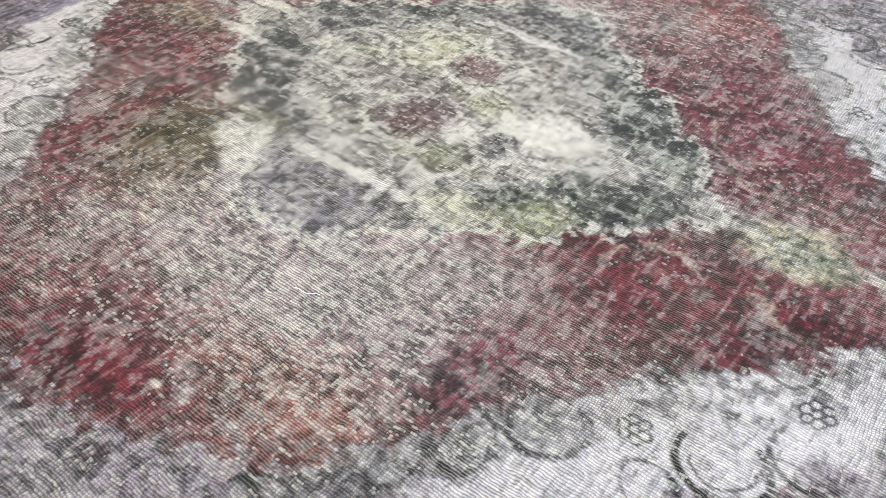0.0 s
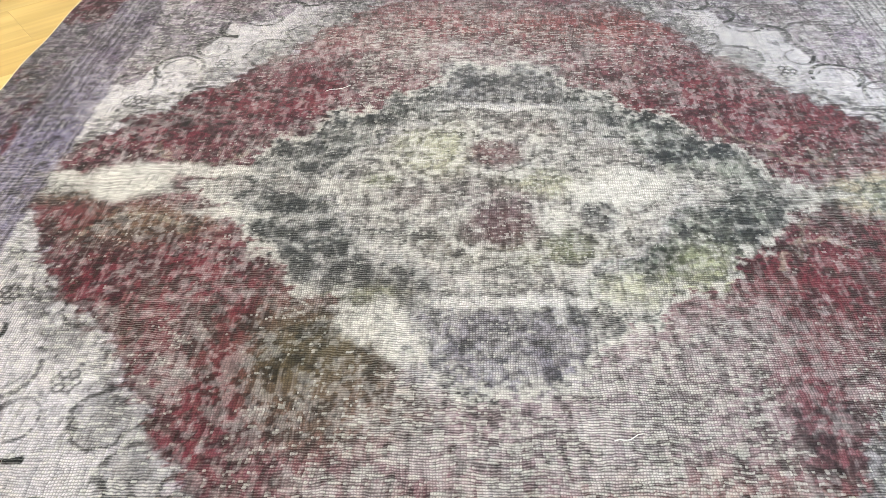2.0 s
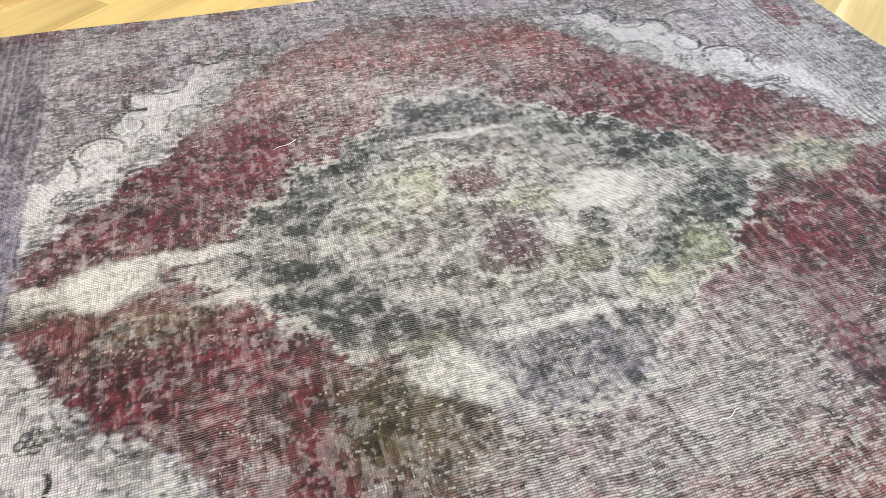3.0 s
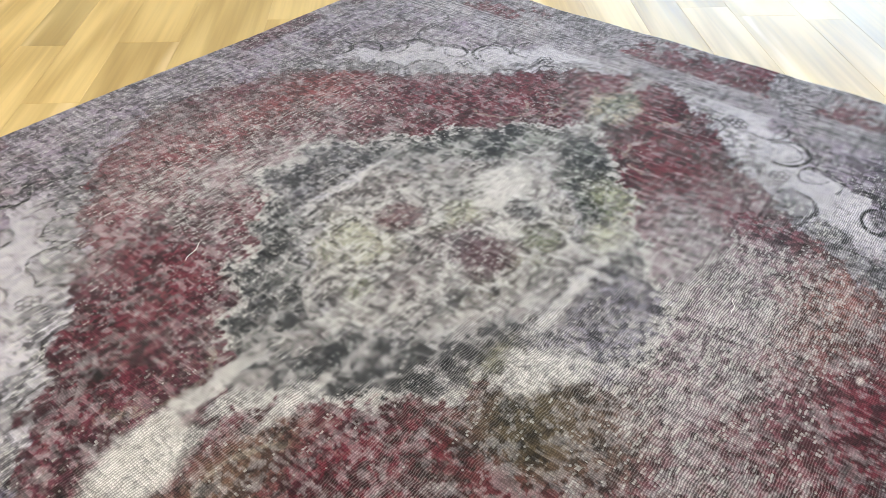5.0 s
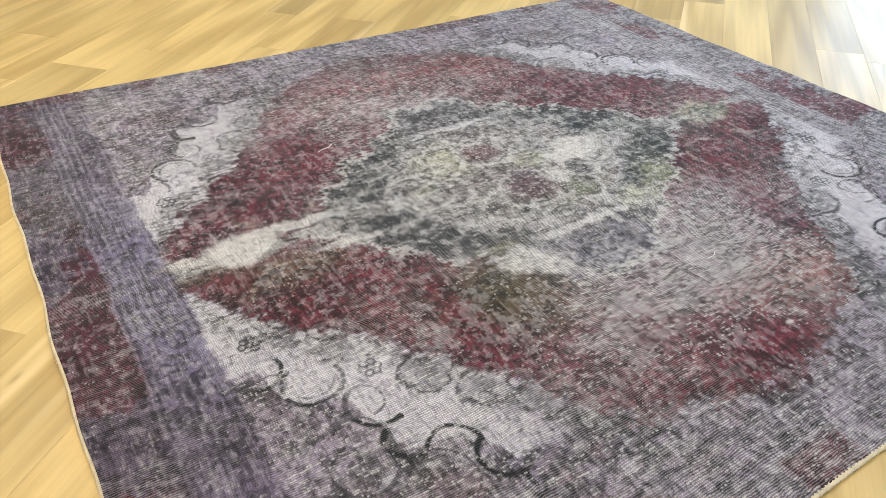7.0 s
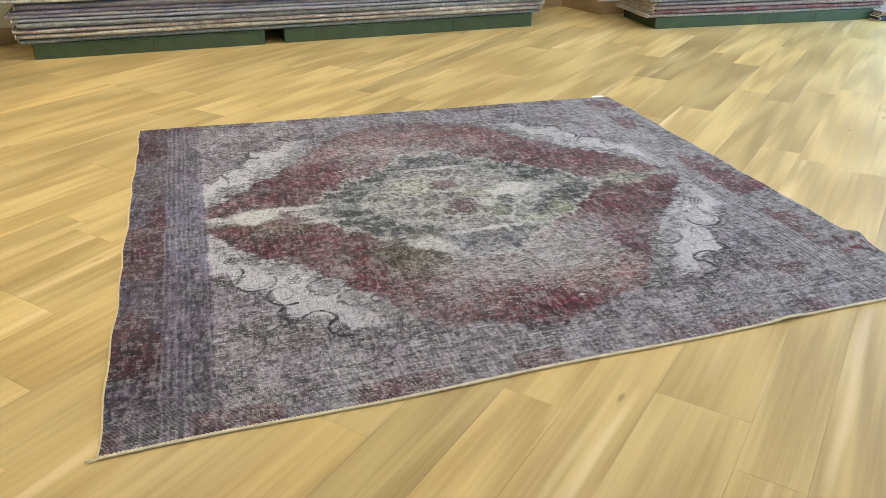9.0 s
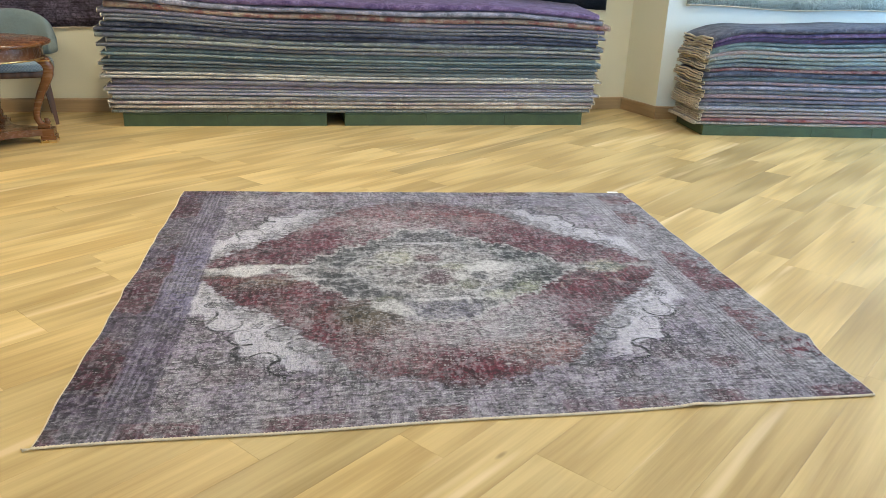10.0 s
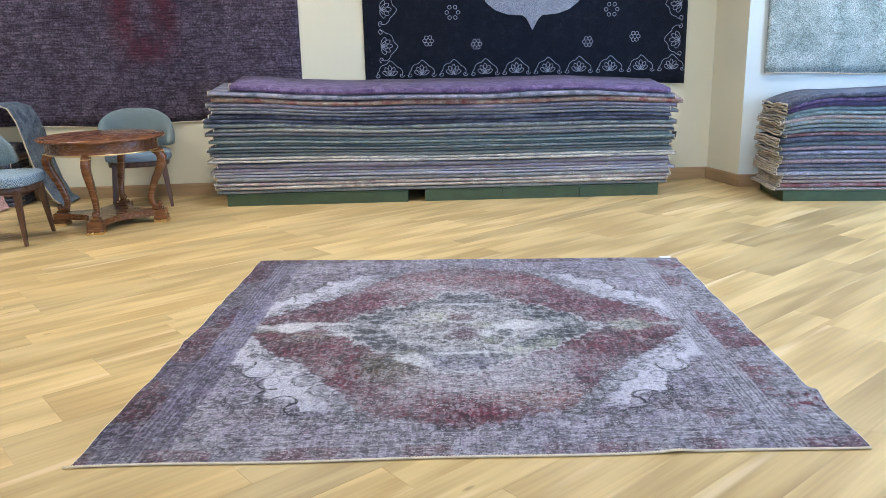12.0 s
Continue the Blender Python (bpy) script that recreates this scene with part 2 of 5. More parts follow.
# ---------------------------------------------------------------- the room
def wall(name, a, b, mat, thick=0.2, height=CEIL, holes=()):
    """A wall whose face runs from a to b, the room to its right; holes: (from, to, bottom, top) along it."""
    a, b = Vector(a), Vector(b)
    length = (b - a).length
    ob = new(name, bpy.data.meshes.new(name))
    bm = bmesh.new()
    cuts = sorted({0.0, length, *[h[0] for h in holes], *[h[1] for h in holes]})
    for s, e in zip(cuts, cuts[1:]):
        gap = [h for h in holes if h[0] <= s + 1e-6 and h[1] >= e - 1e-6]
        spans = [(0, gap[0][2]), (gap[0][3], height)] if gap else [(0, height)]
        for z0, z1 in spans:
            if z1 - z0 > 0.001:
                add_box(bm, (s, 0, z0), (e, thick, z1))
    bm.to_mesh(ob.data)
    bm.free()
    ob.data.materials.append(mat)
    d = b - a
    ob.matrix_basis = Matrix.Translation(a) @ pose(0, 0, 0, 0, 0, math.degrees(math.atan2(d.y, d.x)))
    return ob


RIGHT_END = Vector((ROOM_X1, CORNER.y + math.tan(SLOPE) * (ROOM_X1 - CORNER.x), 0))
tagged(wall("wall_north", WALL_A, WALL_B, M_WALL), "cream painted back wall behind the piles of rugs", "wall", kind="structure")
tagged(wall("wall_return", WALL_B, CORNER, M_WALL), "short cream wall return beside the large pile", "wall", kind="structure")
tagged(wall("wall_north_east", CORNER, RIGHT_END, M_WALL2), "white wall behind the second pile of rugs", "wall", kind="structure")
yl = RIGHT_END.y
tagged(wall("wall_east", RIGHT_END, (ROOM_X1, ROOM_Y0, 0), M_WALL2, holes=[(yl - WIN_Y1, yl - WIN_Y0, WIN_Z0, WIN_Z1)]), "white wall with a tall window", "wall", kind="structure")
tagged(wall("wall_south", (ROOM_X1, ROOM_Y0, 0), (ROOM_X0, ROOM_Y0, 0), M_WALL2, holes=[(ROOM_X1 - SHOP_X1, ROOM_X1 - SHOP_X0, 0.2, 2.9)]), "white wall with a shop window", "wall", kind="structure")
tagged(wall("wall_west", (ROOM_X0, ROOM_Y0, 0), WALL_A, M_WALL), "plain cream wall", "wall", kind="structure")
tagged(part("ceiling", boxm((ROOM_X0 - 0.3, ROOM_Y0 - 0.3, CEIL), (ROOM_X1 + 0.3, 5.9, CEIL + 0.15)), M_CEIL), "plain white ceiling", "ceiling", kind="structure")


def window_unit(name, m, width, z0, z1, panes):
    """A glazed opening, width along local x."""
    w = thing(name, m, "tall glazed shop window with a dark frame", "window", kind="structure")
    bm = bmesh.new()
    for lo, hi in (((0, 0.06, z0), (width, 0.12, z0 + 0.06)), ((0, 0.06, z1 - 0.06), (width, 0.12, z1))):
        add_box(bm, lo, hi, 0.004)
    for i in range(panes + 1):
        x = (width - 0.06) * i / panes
        add_box(bm, (x, 0.06, z0 + 0.06), (x + 0.06, 0.12, z1 - 0.06), 0.004)
    part("window_frame", bm, M_FRAME, w)
    for i in range(panes):
        x = (width - 0.06) * i / panes
        p = part("pane", boxm((x + 0.06, 0.085, z0 + 0.06), (x + (width - 0.06) / panes, 0.093, z1 - 0.06)), M_GLASS, w)
        p.visible_shadow = False
    return w


window_unit("window_1", Matrix.Translation((ROOM_X1, WIN_Y1, 0)) @ pose(0, 0, 0, 0, 0, -90), WIN_Y1 - WIN_Y0, WIN_Z0, WIN_Z1, 5)
window_unit("window_2", Matrix.Translation((SHOP_X1, ROOM_Y0, 0)) @ pose(0, 0, 0, 0, 0, 180), SHOP_X1 - SHOP_X0, 0.2, 2.9, 4)
tagged(part("backdrop", boxm((ROOM_X1 + 3.0, -2, -0.1), (ROOM_X1 + 3.1, 9, 6)), M_OUT), "bright daylight of the street outside", "backdrop", kind="structure")
bd = part("backdrop", boxm((-4, ROOM_Y0 - 3.1, -0.1), (11, ROOM_Y0 - 3.0, 6)), M_OUT)
tagged(bd, "bright daylight of the street outside", "backdrop", kind="structure")


def skirting(a, b, i0=0.0, i1=0.0):
    """Oak board along a wall's foot, with a rounded top edge."""
    a, b = Vector(a), Vector(b)
    d = b - a
    n = d.length
    bm = bmesh.new()
    prof = [(0.0, 0.0), (-0.018, 0.0), (-0.018, 0.108), (-0.013, 0.118), (0.0, 0.12)]
    l = [bm.verts.new((i0, y, z)) for y, z in prof]
    r = [bm.verts.new((n - i1, y, z)) for y, z in prof]
    for i in range(len(prof)):
        j = (i + 1) % len(prof)
        bm.faces.new((l[i], l[j], r[j], r[i]))
    bm.faces.new(l)
    bm.faces.new(r[::-1])
    ob = part("baseboard", bm, M_SKIRT)
    ob.matrix_basis = Matrix.Translation(a + Vector((0, 0, 0.001))) @ pose(0, 0, 0, 0, 0, math.degrees(math.atan2(d.y, d.x)))
    return tagged(ob, "oak skirting board along the foot of the wall", "baseboard", kind="structure")


skirting(WALL_A, WALL_B, 0, 0.021)
skirting(WALL_B, CORNER, 0.0, -0.015)
skirting(CORNER, RIGHT_END, 0.004, 0.02)


# ---------------------------------------------------------------- lamps in the ceiling
def downlight(m):
    d = thing("ceiling_lamp", m, "round recessed warm ceiling lamp", "lamp", "ceiling lamps")
    part("ring", lathe([(0.15, 0), (0.19, 0), (0.19, -0.012), (0.165, -0.018), (0.15, -0.01), (0.15, 0)], 28), M_METAL, d, smooth=True)
    part("diffuser", lathe([(0, -0.004), (0.149, -0.004)], 28), M_BULB, d)
    return d


first_lamp = downlight(pose(LAMPS[0][0], LAMPS[0][1], CEIL))
for lx, ly in LAMPS[1:]:
    copy_thing(first_lamp, pose(lx, ly, CEIL))


# ---------------------------------------------------------------- folded rugs
def folded_rug(length, depth, thick, seed, mat, ends=(0.0, 0.0), droop=0.0, wave=0.008, rise=0.0, base=None):
    """A rug folded over once along its front: a flat U in section, uneven along its length.
    x: along the fold, y: away from the fold. base(x): height of what it lies on."""
    rnd = random.Random(seed)
    leaf = thick * 0.46
    ns = max(16, int(length / 0.06))
    phases = [rnd.uniform(0, 6.28) for _ in range(6)]

    def profile(t, d):
        r_out, r_in = t * 0.5, t * 0.5 - leaf
        pts = []
        pts.append((d, 0.0))
        pts.append((d * 0.5, 0.0))
        for i in range(9):
            a = -math.pi / 2 - math.pi * i / 8
            pts.append((r_out + r_out * 1.0 * math.cos(a), r_out + r_out * math.sin(a)))
        pts.append((d * 0.5, t))
        pts.append((d, t))
        pts.append((d, t - leaf))
        for i in range(5):
            a = math.pi / 2 + math.pi * i / 4
            pts.append((r_out + 0.004 + r_in * math.cos(a), r_out + max(r_in, 0.0008) * math.sin(a)))
        pts.append((d, leaf))
        return pts

    verts, rings = [], []
    for i in range(ns + 1):
        s = i / ns
        x = -length / 2 + ends[0] + (length - ends[0] - ends[1]) * s
        w = sum(math.sin(x * (1.3 + 1.7 * k) + phases[k]) / (1 + k) for k in range(4)) * wave
        f = sum(math.sin(x * (2.1 + 2.3 * k) + phases[k + 2]) / (1 + k) for k in range(4)) * wave * 0.9
        sag = -droop * max(0.0, (abs(x) - (length / 2 - 0.25)) / 0.25) ** 2
        h = base(x) if base else 0.0
        t = thick * (0.87 + 0.11 * math.sin(x * 3.1 + phases[0]) + 0.05 * math.sin(x * 11 + phases[1]))
        rings.append(len(verts))
        prof = profile(t, depth)
        for y, z in prof:
            tilt = 1 - 0.6 * y / depth
            verts.append((x, y + f * tilt, z + h + sag + rise * y / depth))
    n = len(prof)
    faces = []
    for a, b in zip(rings, rings[1:]):
        for k in range(n):
            faces.append((a + k, a + (k + 1) % n, b + (k + 1) % n, b + k))
    faces += [tuple(range(rings[0], rings[0] + n))[::-1], tuple(range(rings[-1], rings[-1] + n))]
    return mesh_of("folded_rug", verts, faces, True), profile


def fringe_cord(xs, depth, thick, seed):
    """The pale bound end of a folded rug: a cord round the U."""
    rnd = random.Random(seed)
    pts = []
    r = thick * 0.5
    pts.append((xs, depth * 0.35, r * 0.15))
    for i in range(9):
        a = -math.pi / 2 - math.pi * i / 8
        pts.append((xs + rnd.uniform(-0.003, 0.003), r * 0.95 + r * 0.92 * math.cos(a), r + r * 0.86 * math.sin(a)))
    pts.append((xs, depth * 0.35, 2 * r * 0.92))
    return sweep(pts, circle(0.0045, 6), up=Vector((1, 0, 0)))


def pile_layers(spec, total):
    """spec: (share of height, colour, second colour, words)."""
    k = total / sum(s[0] for s in spec)
    z, out = 0.0, []
    for n, s in enumerate(spec):
        halves = 2 if s[0] >= 1.15 and n < len(spec) - 3 else 1
        for h in range(halves):
            c, d = (s[1], s[2]) if h == 0 else (s[2], s[1])
            out.append((z, s[0] * k / halves, c, d, s[3]))
            z += s[0] * k / halves
    return out


PURPLE, SLATE, NAVY, TEAL, GREY = (0.20, 0.13, 0.27), (0.13, 0.14, 0.19), (0.045, 0.05, 0.095), (0.13, 0.19, 0.20), (0.20, 0.20, 0.20)
CREAM, LILAC, ROSE, TAN, RED = (0.50, 0.46, 0.37), (0.33, 0.30, 0.38), (0.33, 0.22, 0.22), (0.34, 0.27, 0.20), (0.24, 0.06, 0.06)
SAGE, STONE, MAUVE, AQUA, PLUM = (0.22, 0.25, 0.22), (0.29, 0.28, 0.26), (0.22, 0.18, 0.23), (0.24, 0.30, 0.31), (0.09, 0.045, 0.15)

BIG = [  # from the platform up
    (0.9, SAGE, STONE, "sage green"), (0.8, TAN, CREAM, "tan and cream"), (0.8, ROSE, CREAM, "faded rose"), (0.9, STONE, GREY, "stone grey"),
    (0.6, LILAC, STONE, "pale lilac"), (0.6, LILAC, CREAM, "lilac"), (0.7, MAUVE, LILAC, "mauve"), (1.1, GREY, MAUVE, "grey mauve"),
    (1.2, CREAM, STONE, "cream"), (0.9, SAGE, GREY, "grey green"), (1.2, TEAL, GREY, "grey teal"), (1.2, TEAL, SAGE, "dull teal"),
    (0.9, SAGE, TEAL, "sage"), (0.8, GREY, SLATE, "grey"), (0.8, STONE, SAGE, "stone green"), (1.0, SAGE, SLATE, "grey sage"),
    (0.8, NAVY, SLATE, "dark navy"), (0.9, SLATE, NAVY, "slate navy"), (1.3, SLATE, GREY, "slate grey"), (0.9, MAUVE, SLATE, "dusky mauve"),
    (1.2, TAN, RED, "tan and brick red"), (1.1, SLATE, LILAC, "blue grey"), (1.4, PURPLE, PLUM, "violet purple"),
]
SMALL = [
    (0.6, TAN, STONE, "tan"), (0.7, RED, ROSE, "dark red"), (0.7, ROSE, TAN, "faded rose"), (0.7, STONE, ROSE, "pinkish stone"), (0.7, LILAC, STONE, "pale lilac"),
    (0.7, STONE, SLATE, "pale grey"), (0.8, SLATE, MAUVE, "slate mauve"), (0.7, MAUVE, ROSE, "rosy mauve"), (0.8, GREY, SLATE, "grey"), (0.8, SLATE, LILAC, "slate"),
    (0.7, ROSE, MAUVE, "rose"), (0.9, SLATE, TEAL, "grey blue"), (0.9, SLATE, NAVY, "dark slate"), (0.7, ROSE, RED, "faded pink"), (0.8, SAGE, SLATE, "dark sage"),
    (0.8, AQUA, SAGE, "grey aqua"), (0.8, STONE, AQUA, "silver aqua"), (0.8, STONE, ROSE, "silver rose"), (0.8, AQUA, TEAL, "aqua"), (0.7, TEAL, AQUA, "teal"),
    (0.9, PLUM, NAVY, "deep plum"), (0.9, PURPLE, PLUM, "purple"), (1.0, SLATE, NAVY, "dark slate blue"),
]
CLOTH = {}


def cloth(c, d):
    c, d = [tuple(sum(q) / 3 + 0.68 * (x - sum(q) / 3) for x in q) for q in (c, d)]
    c, d = tuple(round(q ** 1.3 * 1.6, 3) for q in c), tuple(round(q ** 1.3 * 1.6, 3) for q in d)
    if (c, d) not in CLOTH:
        CLOTH[c, d] = textile("old_wool", c, d, 11.0, 110, 0.55, tuple(min(0.6, x * 1.7 + 0.05) for x in c))
    return CLOTH[c, d]


def pile(m, spec, length, depth, height, top_tilt, group, seed, overhang, lean=0.0, sag_left=0.0, ends_shown=False, rise=0.0):
    """A pile of folded rugs; each one is a thing."""
    rnd = random.Random(seed)
    ph = [rnd.uniform(0, 6.28) for _ in range(4)]
    for i, (z, t, c, d, words) in enumerate(pile_layers(spec, height)):
        f = z / height
        level = lambda x, z=z, f=f: z + f * (top_tilt * (-x / length) + 0.018 * math.sin(x * 1.7 + ph[0] + f * 2) + 0.010 * math.sin(x * 3.9 + ph[1] + f * 5) * f) - sag_left * f ** 3 * max(0, (-x - length * 0.30) / (length * 0.2)) ** 2
        e0, e1 = rnd.uniform(-overhang, overhang * 0.9), rnd.uniform(-overhang, overhang * 0.7) - (0.11 if 'brick' in words else 0.0)
        e0 += 0.22 if 'violet' in words else 0.0
        me, prof = folded_rug(length, depth + rnd.uniform(-0.03, 0.0), t * rnd.uniform(0.88, 0.97), seed * 100 + i, None, (e0, e1), base=level, wave=0.007, rise=rise * f)
        me.materials.append(cloth(c, d))
        ob = new("folded_rug", me)
        ob.matrix_basis = m @ pose(0, rnd.uniform(-0.006, 0.030) + lean * f, 0)
        tagged(ob, "folded %s old wool rug in a pile" % words, "rug", group)
        for side in (0, 1):
            xs = (-length / 2 + e0) if side == 0 else (length / 2 - e1)
            bm = fringe_cord(xs, depth, t, i * 7 + side)
            bmesh.ops.translate(bm, verts=bm.verts, vec=(0, 0, level(xs)))
            part("bound_end", bm, M_BINDING, ob, "pale bound edge", smooth=True)
            if ends_shown and side == 0:
                for leaf in (0.24, 0.74):
                    line = []
                    for k in range(15):
                        y = 0.012 + (depth - 0.04) * k / 14
                        dip = (0.012 * math.sin(y * 9 + f * 7 + leaf) + 0.006 * math.sin(y * 23 + i)) * f
                        line.append((xs - 0.010 - 0.006 * math.sin(y * 13 + i * 1.7), y, level(xs) + t * leaf + dip))
                    bm = sweep(line, [(-0.008, -t * 0.15), (0.007, -t * 0.15), (0.011, 0), (0.007, t * 0.15), (-0.008, t * 0.15)])
                    part("raw_end", bm, M_BACKING, ob, "cream woven back at the end", smooth=True)


def platform(m, runs, depth, height, seams, label):
    p = thing("platform", m, label, "platform")
    for x0, x1 in runs:
        cuts = [x0, *[s for s in seams if x0 < s < x1], x1]
        for a, b in zip(cuts, cuts[1:]):
            part("board", boxm((a + 0.001, 0, 0), (b - 0.001, 0.02, height), 0.003), M_GREEN, p)
        part("side_board", boxm((x0, 0.021, 0), (x0 + 0.02, depth, height), 0.003), M_GREEN, p)
        part("side_board", boxm((x1 - 0.02, 0.021, 0), (x1, depth, height), 0.003), M_GREEN, p)
        part("deck", boxm((x0, 0.0, height + 0.001), (x1, depth, height + 0.012), 0.002), M_GREEN, p)
    # black sheet added at the back as the shade in the gap between runs
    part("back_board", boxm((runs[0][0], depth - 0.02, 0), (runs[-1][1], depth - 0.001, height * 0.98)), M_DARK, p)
    return p


# large pile against the back wall
PX0, PX1, PY = -0.55, 3.435, 4.665
platform(pose(0, PY, 0), [(PX0, 1.11), (1.265, PX1)], 0.62, 0.098, [0.28, 1.98, 2.70], "low green painted wooden platform under the large pile")
pile(pose((PX0 + PX1) / 2, PY - 0.02, 0.112), BIG, 4.19, 0.66, 0.93, 0.10, "large pile of rugs", 5, 0.05, rise=0.065)
# second pile on the right
QM = pose(4.40, 4.20, 0, 0, 0, math.degrees(SLOPE))
platform(QM, [(0.0, 2.22)], 0.62, 0.082, [1.02, 1.6], "low green painted wooden platform under the second pile")
pile(QM @ pose(1.12, -0.01, 0.095), SMALL, 2.32, 0.64, 0.88, -0.04, "second pile of rugs", 9, 0.035, sag_left=0.15, ends_shown=True)


# ---------------------------------------------------------------- hanging rugs
def hanging(name, m, width, height, mat, label, sag=0.0, seed=1):
    """A rug hung flat on a wall: local x along, z up, with slight ripples."""
    nx, nz, t = 60, 24, 0.008
    verts, faces = [], []
    for side in (0, 1):
        for j in range(nz + 1):
            for i in range(nx + 1):
                x, z = width * i / nx, height * j / nz
                r = 0.006 * math.sin(x * 5 + seed) * (1 - j / nz) + 0.004 * math.sin(x * 11 + z * 3 + seed)
                y = -0.012 - r - (t if side == 0 else 0)
                low = sag * (1 - j / nz) * math.sin(math.pi * min(1, i / nx)) - 0.012 * (1 - j / nz) * math.sin(x * 4 + seed)
                verts.append((x, y, z - low))
    n1 = (nx + 1) * (nz + 1)
    for j in range(nz):
        for i in range(nx):
            a = j * (nx + 1) + i
            faces.append((a, a + 1, a + nx + 2, a + nx + 1))
            faces.append((n1 + a, n1 + a + nx + 1, n1 + a + nx + 2, n1 + a + 1))
    rim = [i for i in range(nx + 1)] + [j * (nx + 1) + nx for j in range(1, nz + 1)] + [nz * (nx + 1) + i for i in range(nx - 1, -1, -1)] + [j * (nx + 1) for j in range(nz - 1, 0, -1)]
    for a, b in zip(rim, rim[1:] + rim[:1]):
        faces.append((a, n1 + a, n1 + b, b))
    root = thing(name, m, label, "rug")
    p = part("pile_face", mesh_of(name, verts, faces, True), mat, root)
    line = [(width * i / nx, -0.016 - 0.006 * math.sin(width * i / nx * 5 + seed) - 0.004 * math.sin(width * i / nx * 11 + seed), -sag * math.sin(math.pi * i / nx) + 0.012 * math.sin(width * i / nx * 4 + seed)) for i in range(nx + 1)]
    part("bound_end", sweep(line, circle(0.007, 6)), M_BINDING, root, "pale bound edge", smooth=True)
    return root


M_MAROON = textile("maroon_violet_wool", (0.055, 0.040, 0.062), (0.115, 0.092, 0.125), 9.0, 60, 0.6, (0.17, 0.145, 0.175))


def red_shapes(mat, centres):
    """Weaves worn red motifs into a hung rug: (x, z, half width, half height) on its face."""
    nt = mat.node_tree
    bs = nt.nodes["Principled BSDF"]
    old = bs.inputs["Base Color"].links[0].from_socket
    co = coords(nt)
    total = None
    for x, z, w, h in centres:
        mp = node(nt, "ShaderNodeMapping", Vector=co, Location=(-x / w, 0, -z / h), Scale=(1 / w, 0, 1 / h))
        ln = nt.nodes.new("ShaderNodeVectorMath")
        ln.operation = "LENGTH"
        nt.links.new(mp.outputs[0], ln.inputs[0])
        k = math_node(nt, "SUBTRACT", 1.0, ln.outputs["Value"])
        total = k if total is None else math_node(nt, "MAXIMUM", total, k)
    n = math_node(nt, "ADD", noise_of(nt, co, 7, 5, 0.7), math_node(nt, "MULTIPLY", noise_of(nt, co, 45, 3), 0.6))
    mask = math_node(nt, "ADD", math_node(nt, "MULTIPLY", total, 0.8), math_node(nt, "SUBTRACT", n, 0.62))
    fac = ramp(nt, mask, (0.0, 0.0), (0.75, 0.8))
    worn = mix(nt, fac, old, (0.085, 0.018, 0.030))
    streaks = noise_of(nt, coords(nt, (5, 1, 70)), 1.0, 4, 0.7)
    worn = mix(nt, 1.0, worn, ramp(nt, streaks, (0.36, 0.38), (0.64, 1.55)), "MULTIPLY")
    motif = node(nt, "ShaderNodeTexVoronoi", Vector=coords(nt, (7, 0, 7)), Scale=1.0)
    motif.feature = "DISTANCE_TO_EDGE"
    worn = mix(nt, ramp(nt, motif.outputs["Distance"], (0.02, 0.45), (0.07, 0.0)), worn, (0.030, 0.024, 0.034))
    petals = node(nt, "ShaderNodeTexVoronoi", Vector=coords(nt, (16, 0, 16)), Scale=1.0).outputs["Distance"]
    worn = mix(nt, ramp(nt, petals, (0.16, 0.30), (0.24, 0.0)), worn, (0.16, 0.135, 0.165))
    nt.links.new(worn, bs.inputs["Base Color"])


red_shapes(M_MAROON, [(2.47, 1.22, 0.15, 0.66), (2.86, 1.22, 0.15, 0.66), (2.66, 0.68, 0.26, 0.15)])
M_NAVYRUG = textile("midnight_wool", (0.006, 0.008, 0.015), (0.011, 0.013, 0.021), 5, 120, 0.9, (0.022, 0.025, 0.034))
M_SILVER = textile("silver_wool", (0.26, 0.27, 0.32), (0.33, 0.34, 0.38), 6, 150, 0.8, (0.40, 0.40, 0.43))
M_PALE = textile("pale_worn_wool", (0.50, 0.53, 0.48), (0.27, 0.32, 0.28), 5, 95, 0.6, (0.22, 0.24, 0.20))
M_LINE = plain("pale_motif_wool", (0.30, 0.31, 0.36), 0.95, vary=0.3, scale=30)

turn = math.degrees(math.atan2(WALL_B.y - WALL_A.y, WALL_B.x - WALL_A.x))
on_wall = lambda x, z: Matrix.Translation((x, wallside(x) - 0.001, z)) @ pose(0, 0, 0, 0, 0, turn)
maroon = hanging("wall_rug", on_wall(-4.0, 0.74), 4.11, 2.3, M_MAROON, "worn maroon and violet rug hung on the back wall", 0.03, 2)


def stroke(parent, pts, w, mat, y=-0.030, name="motif"):
    """A flat woven line of width w through (x, z) points."""
    bm = bmesh.new()
    prev = None
    P = [Vector((a, 0, b)) for a, b in pts]
    for i, p in enumerate(P):
        d = (P[min(i + 1, len(P) - 1)] - P[max(i - 1, 0)]).normalized()
        s = Vector((-d.z, 0, d.x)) * w / 2
        cur = (bm.verts.new(p + s + Vector((0, y, 0))), bm.verts.new(p - s + Vector((0, y, 0))))
        if prev:
            bm.faces.new((prev[0], prev[1], cur[1], cur[0]))
        prev = cur
    return part(name, bm, mat, parent)


NX0, NX1 = 0.72, 3.90
navy = hanging("wall_rug", on_wall(NX0, 0.98), NX1 - NX0, 2.1, M_NAVYRUG, "midnight blue rug with a silver medallion hung on the back wall", 0.0, 4)
MID = 2.36 - NX0
